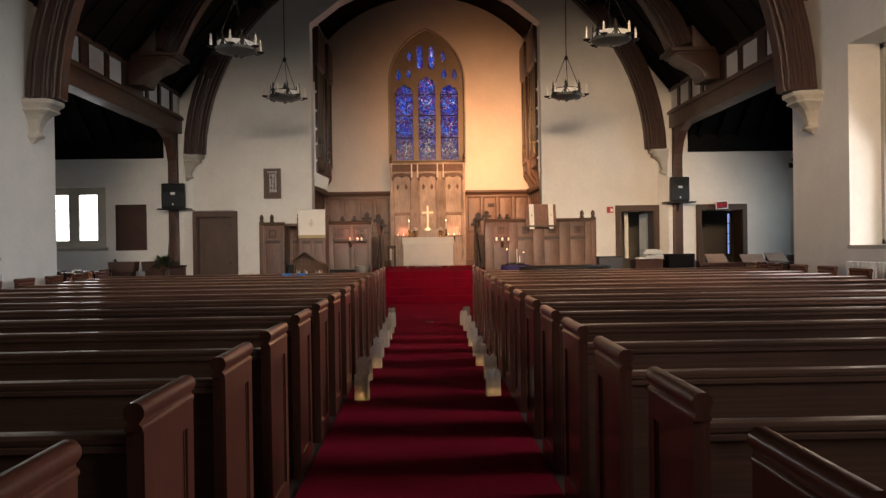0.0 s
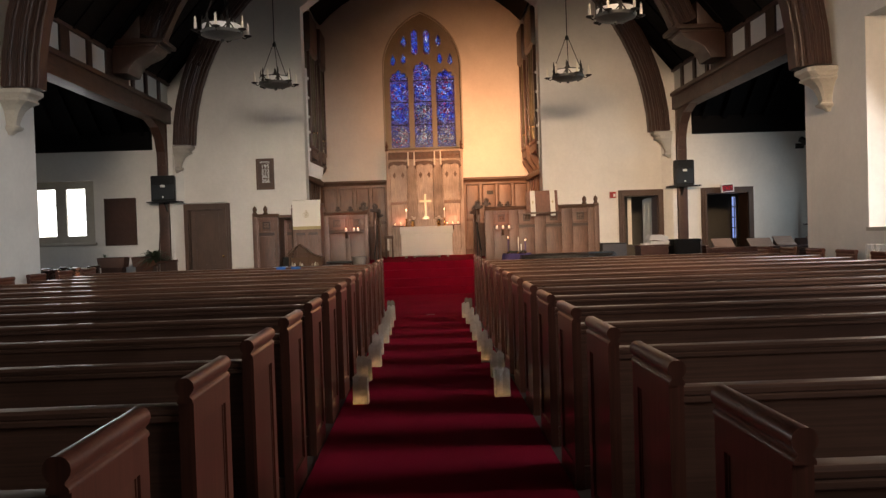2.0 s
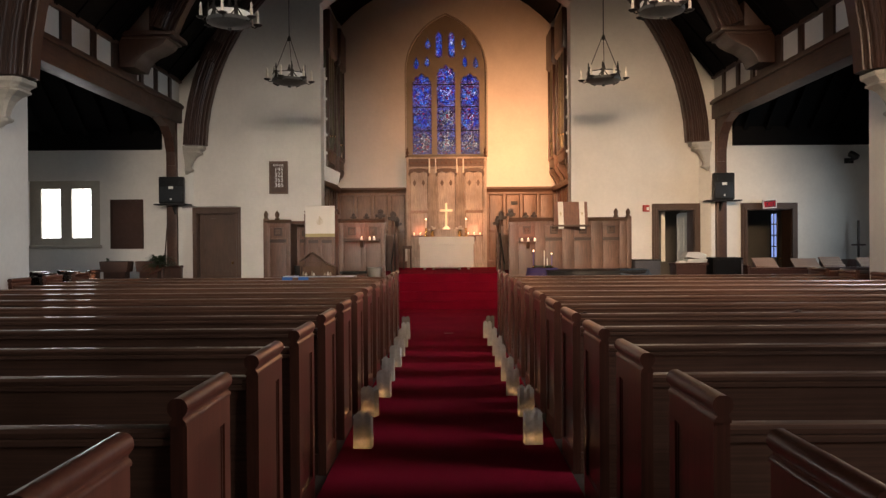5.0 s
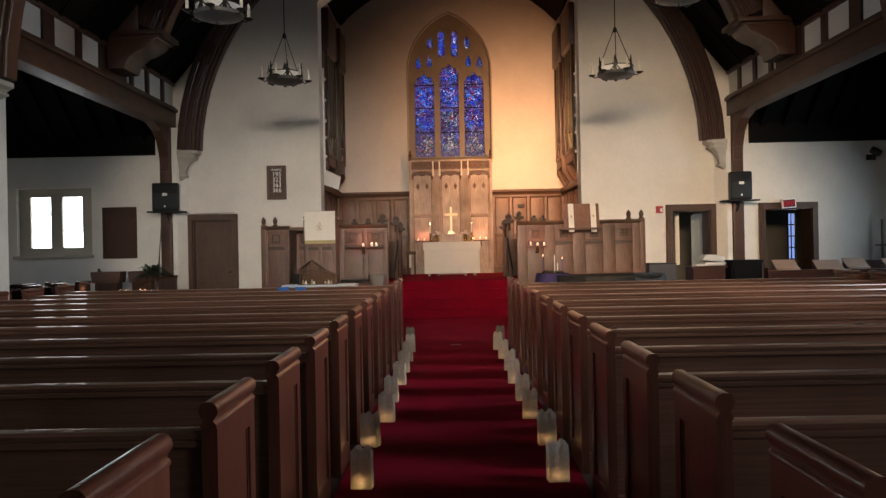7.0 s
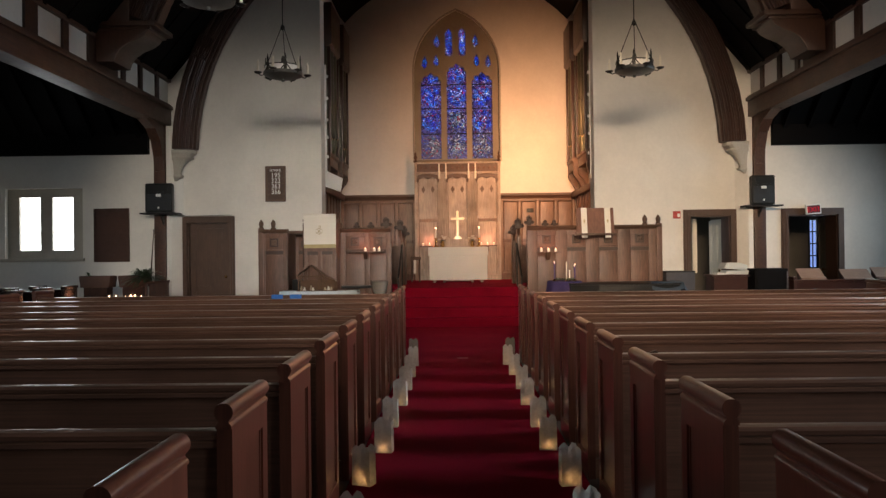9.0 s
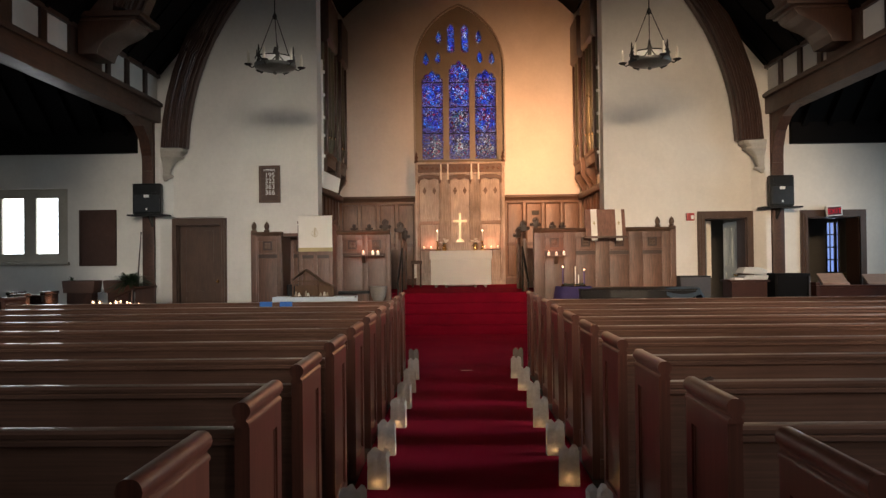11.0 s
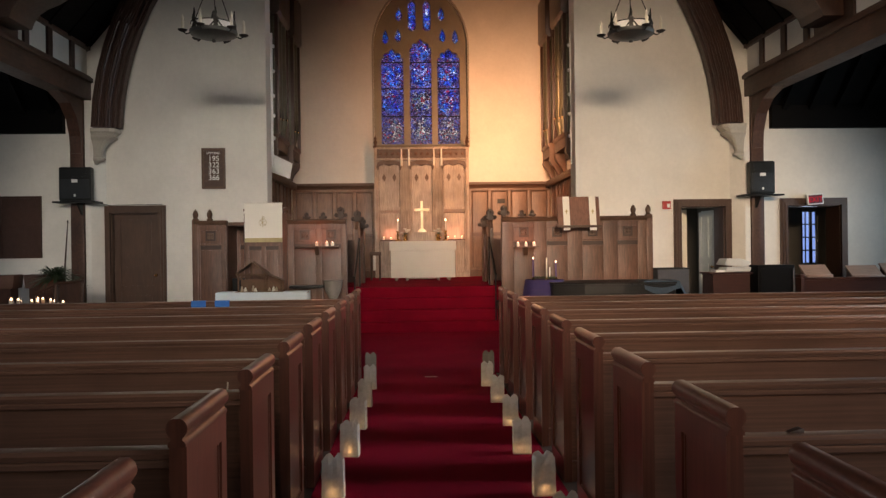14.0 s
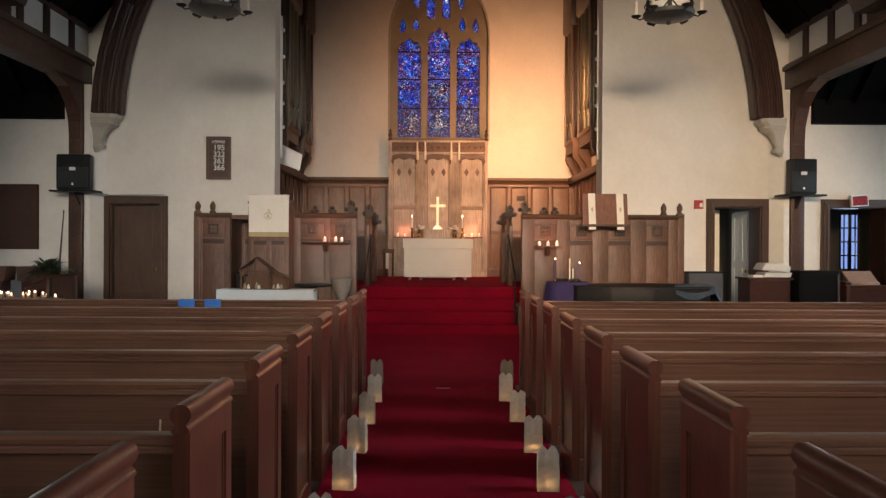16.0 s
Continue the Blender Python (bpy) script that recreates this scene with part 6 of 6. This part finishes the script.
for (x, y), h, mat, lit, label in (((1.79, 16.93), 0.34, VIOLET, True, "tall violet candle burning beside the wreath"), ((2.17, 16.93), 0.28, VIOLET, True, "violet candle burning beside the wreath"), ((2.02, 16.95), 0.36, WAX, False, "tall white unlit candle in the wreath"), ((2.10, 17.1), 0.20, WAX, False, "short white unlit candle at the wreath")):
    c = thing("advent_candle", label, "candle", group="advent candles")
    part("holder", G().lathe([(0.0, 0), (0.035, 0), (0.03, 0.015), (0.018, 0.025), (0.018, 0.04), (0.0, 0.04)], (x, y, 0.886), 10), BRASS, c, smooth=True)
    part("wax", G().lathe([(0.0, 0.03), (0.012, 0.03), (0.011, h), (0.0, h + 0.003)], (x, y, 0.886), 8), mat, c, smooth=True)
    if lit:
        flame_part(c, (x, y, 0.886 + h), 0.7)
lamp("candle_light", (1.98, 16.8, 1.36), 2.0, (1.0, 0.5, 0.2), 0.06)

PIANOBLACK = surface("piano_black", (0.008, 0.008, 0.009), 0.5, vary=0.2, bump=0)
PIANOBLACK.node_tree.nodes["Principled BSDF"].inputs["Specular IOR Level"].default_value = 0.3
t = thing("grand_piano", "black grand piano with its lid closed and a cloth on it", "piano")
outl = [(2.02, 16.42), (2.5, 16.22), (3.1, 16.16), (3.92, 16.16), (3.98, 16.4), (3.96, 17.1), (3.4, 17.26), (2.8, 17.26), (2.25, 17.1), (2.02, 16.8)]
part("case", G().prism(outl, "z", 0.58, 0.83), PIANOBLACK, t, bevel=0.01)
part("lid", G().prism([((x - 3) * 1.02 + 3, (y - 16.7) * 1.02 + 16.7) for x, y in outl], "z", 0.832, 0.852), PIANOBLACK, t, bevel=0.006)
for x, y in ((2.25, 16.55), (3.8, 16.42), (3.75, 17.0)):
    part("leg", G().lathe([(0.0, 0), (0.04, 0), (0.035, 0.08), (0.05, 0.14), (0.06, 0.4), (0.065, 0.58), (0.0, 0.58)], (x, y, 0), 10), PIANOBLACK, t, smooth=True)
BLUECLOTH = surface("blue_cover", (0.045, 0.075, 0.115), 0.75, vary=0.4)
t = thing("piano_cover", "crumpled blue and grey cover lying on the piano", "cover")
g = G()
nx, ny = 24, 10
for j in range(ny + 1):
    for i in range(nx + 1):
        x, y = 3.42 + 0.76 * i / nx, 16.13 + 0.62 * j / ny
        z = 0.862 + 0.012 * noise.noise(Vector((x * 5, y * 6, 0.3))) + 0.012
        if x > 3.99:
            z -= (x - 3.99) * 1.9
        if j == 0:
            z -= 0.16 + 0.05 * math.sin(x * 9)
        g.v.append((x, y, z))
for j in range(ny):
    g.f += [[j * (nx + 1) + i, j * (nx + 1) + i + 1, (j + 1) * (nx + 1) + i + 1, (j + 1) * (nx + 1) + i] for i in range(nx)]
part("fabric", g, BLUECLOTH, t, smooth=True)

t = thing("amplifier_case", "grey fabric-covered case on the floor", "case")
part("body", G().box(3.97, 17.2, 0, 4.52, 17.5, 1.03), GREYFELT, t, bevel=0.015)
part("lid", G().box(3.965, 17.195, 1.015, 4.525, 17.505, 1.04), BLACKPLASTIC, t, bevel=0.006)
t = thing("side_desk", "dark reddish wooden desk", "desk")
MAHOGANY = surface("dark_mahogany", (0.045, 0.014, 0.010), 0.35, vary=0.25, grain=(0.25, 2, 2), grain_scale=22)
part("top", G().box(4.56, 16.35, 0.95, 5.24, 16.85, 0.985), MAHOGANY, t, bevel=0.008)
part("carcass", G().box(4.60, 16.38, 0.0, 5.20, 16.82, 0.95), MAHOGANY, t)
t = thing("paper_tray", "pale grey plastic trays with papers on the desk", "tray")
GREYPLASTIC = surface("pale_grey_plastic", (0.55, 0.58, 0.58), 0.5, vary=0.06)
part("lower_tray", G().prism([(4.80, 0.99), (5.22, 0.99), (5.24, 1.06), (4.84, 1.06)], "y", 16.40, 16.72), GREYPLASTIC, t, bevel=0.008)
part("upper_tray", G().prism([(4.78, 1.10), (5.20, 1.06), (5.22, 1.15), (5.08, 1.20), (4.84, 1.20)], "y", 16.40, 16.72), GREYPLASTIC, t, bevel=0.01)
part("papers", G().box(4.66, 16.40, 0.987, 4.80, 16.62, 1.02), WHITEPAINT, t)
t = thing("monitor_case", "black equipment case beside the desk", "case")
DEEPBLACK = surface("deep_black_covering", (0.005, 0.005, 0.006), 0.7, vary=0.2)
DEEPBLACK.node_tree.nodes["Principled BSDF"].inputs["Specular IOR Level"].default_value = 0.1
part("body", G().box(5.32, 16.35, 0.12, 5.92, 16.75, 1.09), DEEPBLACK, t, bevel=0.01)
part("front_panel", G().box(5.36, 16.335, 0.5, 5.84, 16.352, 1.04), DEEPBLACK, t)
part("side_strip", G().box(5.89, 16.336, 0.2, 5.915, 16.352, 1.04), GREYFELT, t)
part("caster", G().lathe([(0.0, 0), (0.05, 0), (0.05, 0.12), (0.0, 0.12)], (5.42, 16.5, 0), 8).lathe([(0.0, 0), (0.05, 0), (0.05, 0.12), (0.0, 0.12)], (5.82, 16.5, 0), 8), BLACKPLASTIC, t)

# ---- transept pews ----
DARKGLOSS = surface("dark_glossy_pew_wood", (0.030, 0.016, 0.013), 0.16, vary=0.3, grain=(0.25, 2, 2), grain_scale=22, coat=0.4, uneven=0.3)


def short_pew(name_label, x0, x1, mat, group, wood=PEWEND):
    t = thing("transept_pew", name_label, "pew", group=group)
    for x in (x0, x1):
        g = G().box(x - 0.025, -0.42, 0, x + 0.025, 0.02, 0.88)
        e = part("end_panel", g, wood, t, bevel=0.006)
        part("cap_rail", G().box(x - 0.04, -0.43, 0.88, x + 0.04, 0.03, 0.935), mat, e, bevel=0.015)
    part("back", G().prism([(-0.38, 0.10), (-0.35, 0.10), (-0.36, 0.86), (-0.39, 0.86)], "x", x0, x1), wood, t)
    part("top_rail", G().box(x0, -0.41, 0.84, x1, -0.34, 0.885), mat, t, bevel=0.012)
    part("seat", G().box(x0, -0.36, 0.42, x1, 0.02, 0.45), wood, t, bevel=0.006)
    return t


# paler than the desk sides; window light on the tops is in this colour
PALEEND = surface("pale_desk_top_wood", (0.34, 0.22, 0.165), 0.4, vary=0.2, grain=(0.25, 2, 2), grain_scale=22, coat=0.2)
tp = short_pew("dark glossy pew in the side transept", -10.2, -7.75, DARKGLOSS, "west transept pews", DARKGLOSS)
tp.location = (0, 13.0, 0)
for k in range(1, 4):
    copy_thing(tp, pose(0, 13.0 + 0.82 * k, 0))
tp = short_pew("dark glossy pew in the side transept", -7.3, -6.75, DARKGLOSS, "west transept pews", DARKGLOSS)
tp.location = (0, 13.3, 0)
for k in range(1, 4):
    copy_thing(tp, pose(0, 13.3 + 0.82 * k, 0.02))
tp = short_pew("long dark pew in the side transept", 6.02, 9.9, MAHOGANY, "east transept pews", MAHOGANY)
tp.location = (0, 16.72, 0.0)
for y, x0, x1 in ((13.2, 6.8, 9.8), (14.1, 6.7, 9.8), (15.0, 6.6, 9.8)):
    tp = short_pew("dark pew in the side transept", x0, x1, PEW, "east transept pews")
    tp.location = (0, y, 0)


def reading_desk(x0, x1, y, z):
    """A free-standing desk with a sloping pale top that looks towards the nave."""
    t = thing("reading_desk", "wooden reading desk with a pale sloping top behind the pew", "desk", group="reading desks")
    part("top", G().prism([(y - 0.16, z - 0.19), (y - 0.14, z - 0.205), (y + 0.10, z - 0.02), (y + 0.08, z)], "x", x0, x1), PALEEND, t, "pale sloping top")
    part("ledge", G().box(x0, y - 0.185, z - 0.215, x1, y - 0.155, z - 0.165), PALEEND, t, bevel=0.006)
    for x in (x0 + 0.02, x1 - 0.06):
        part("side", G().prism([(y - 0.12, 0.0), (y + 0.09, 0.0), (y + 0.08, z - 0.04), (y - 0.12, z - 0.20)], "x", x, x + 0.04), MAHOGANY, t)
    part("back", G().box(x0 + 0.06, y + 0.03, 0.1, x1 - 0.06, y + 0.06, z - 0.07), MAHOGANY, t)


for x0, x1, z in ((6.50, 6.96, 1.06), (7.32, 7.86, 1.04), (7.92, 8.36, 1.07), (8.72, 9.16, 1.05)):
    reading_desk(x0, x1, 17.25, z)

# ---- candles and plants by the west post ----
t = thing("candle_table", "dark low table with many burning candles", "table")
part("top", G().box(-6.62, 16.2, 0.60, -5.55, 16.75, 0.635), PEWEND, t, bevel=0.008)
for x in (-6.56, -5.61):
    for y in (16.26, 16.69):
        part("leg", G().box(x - 0.025, y - 0.025, 0, x + 0.025, y + 0.025, 0.60), PEWEND, t)
CLEAR = bpy.data.materials.new("clear_glass")
nt, n_, l_ = nodes_of(CLEAR)
gb = n_.new("ShaderNodeBsdfGlass")
gb.inputs["Roughness"].default_value, gb.inputs["IOR"].default_value = 0.05, 1.2
go = n_.new("ShaderNodeOutputMaterial")
l_.new(gb.outputs[0], go.inputs[0])
rng = random.Random(21)
for k in range(13):
    x, y = -6.53 + 0.95 * (k + rng.random() * 0.6) / 13, 16.27 + 0.4 * rng.random()
    h = rng.choice((0.03, 0.035, 0.05, 0.07))
    c = thing("glass_candle", "small candle burning in a clear glass", "candle", group="candles on the table")
    part("glass", G().lathe([(0.030, 0.0), (0.034, h + 0.05), (0.031, h + 0.05), (0.027, 0.004)], (x, y, 0.636), 10), CLEAR, c, smooth=True)
    part("wax", G().lathe([(0.0, 0.006), (0.025, 0.006), (0.025, h), (0.0, h - 0.004)], (x, y, 0.636), 10), WAX, c, smooth=True)
    flame_part(c, (x, y, 0.636 + h), 0.7)
lamp("candle_light", (-6.1, 16.45, 0.86), 1.5, (1.0, 0.36, 0.18), 0.12)
CLAY = surface("clay_planter", (0.085, 0.045, 0.032), 0.75, vary=0.2)
for i, (x0, x1, y, z1) in enumerate(((-7.25, -6.70, 16.9, 1.08), (-6.50, -6.02, 16.9, 1.08))):
    t = thing("planter_box", "brown wooden planter box on a stand", "planter", group="planters")
    part("box", G().prism([(x0, 0.86), (x1, 0.86), (x1 + 0.03, z1), (x0 - 0.03, z1)], "y", y, y + 0.3), CLAY, t, bevel=0.01)
    part("stand", G().box(x0 + 0.05, y + 0.03, 0, x1 - 0.05, y + 0.27, 0.86), TIMBER, t)
    part("soil", G().box(x0, y + 0.02, z1 - 0.02, x1, y + 0.28, z1 + 0.004), TIMBER, t)
rng = random.Random(5)
for x, y, z, n, ln, label in ((-6.04, 16.95, 1.0, 260, 0.56, "bushy green fern in a dark pot"), (-7.16, 17.05, 1.08, 26, 0.18, "small spiky green plant in the planter"), (-6.25, 17.05, 1.08, 22, 0.14, "small green plant in the planter")):
    t = thing("potted_plant", label, "plant", group="plants")
    part("foliage", leaf_blades(rng, (x, y, z), n, ln, 0.55, 0.017 if n > 40 else 0.012, 0.7), LEAFG, t)
    if z < 1:
        part("pot", G().lathe([(0.0, 0), (0.10, 0), (0.14, z), (0.0, z - 0.02)], (x, y, 0), 12), BLACKPLASTIC, t, smooth=True)
t = thing("rail_stand", "dark sloping wooden rail beside the candle table", "rail")
part("rail", G().tube([(-6.05, 16.3, 0.80), (-5.72, 16.4, 0.96), (-5.37, 16.5, 0.98)], 0.028), TIMBER, t)
part("post", G().tube([(-5.40, 16.48, 0.0), (-5.40, 16.48, 0.97)], 0.022), TIMBER, t)
part("post", G().tube([(-5.75, 16.37, 0.0), (-5.75, 16.37, 0.93)], 0.022), TIMBER, t)
part("side_panel", G().prism([(-5.74, 0.2), (-5.41, 0.2), (-5.41, 0.96), (-5.74, 0.94)], "y", 16.46, 16.49), TIMBER, t)
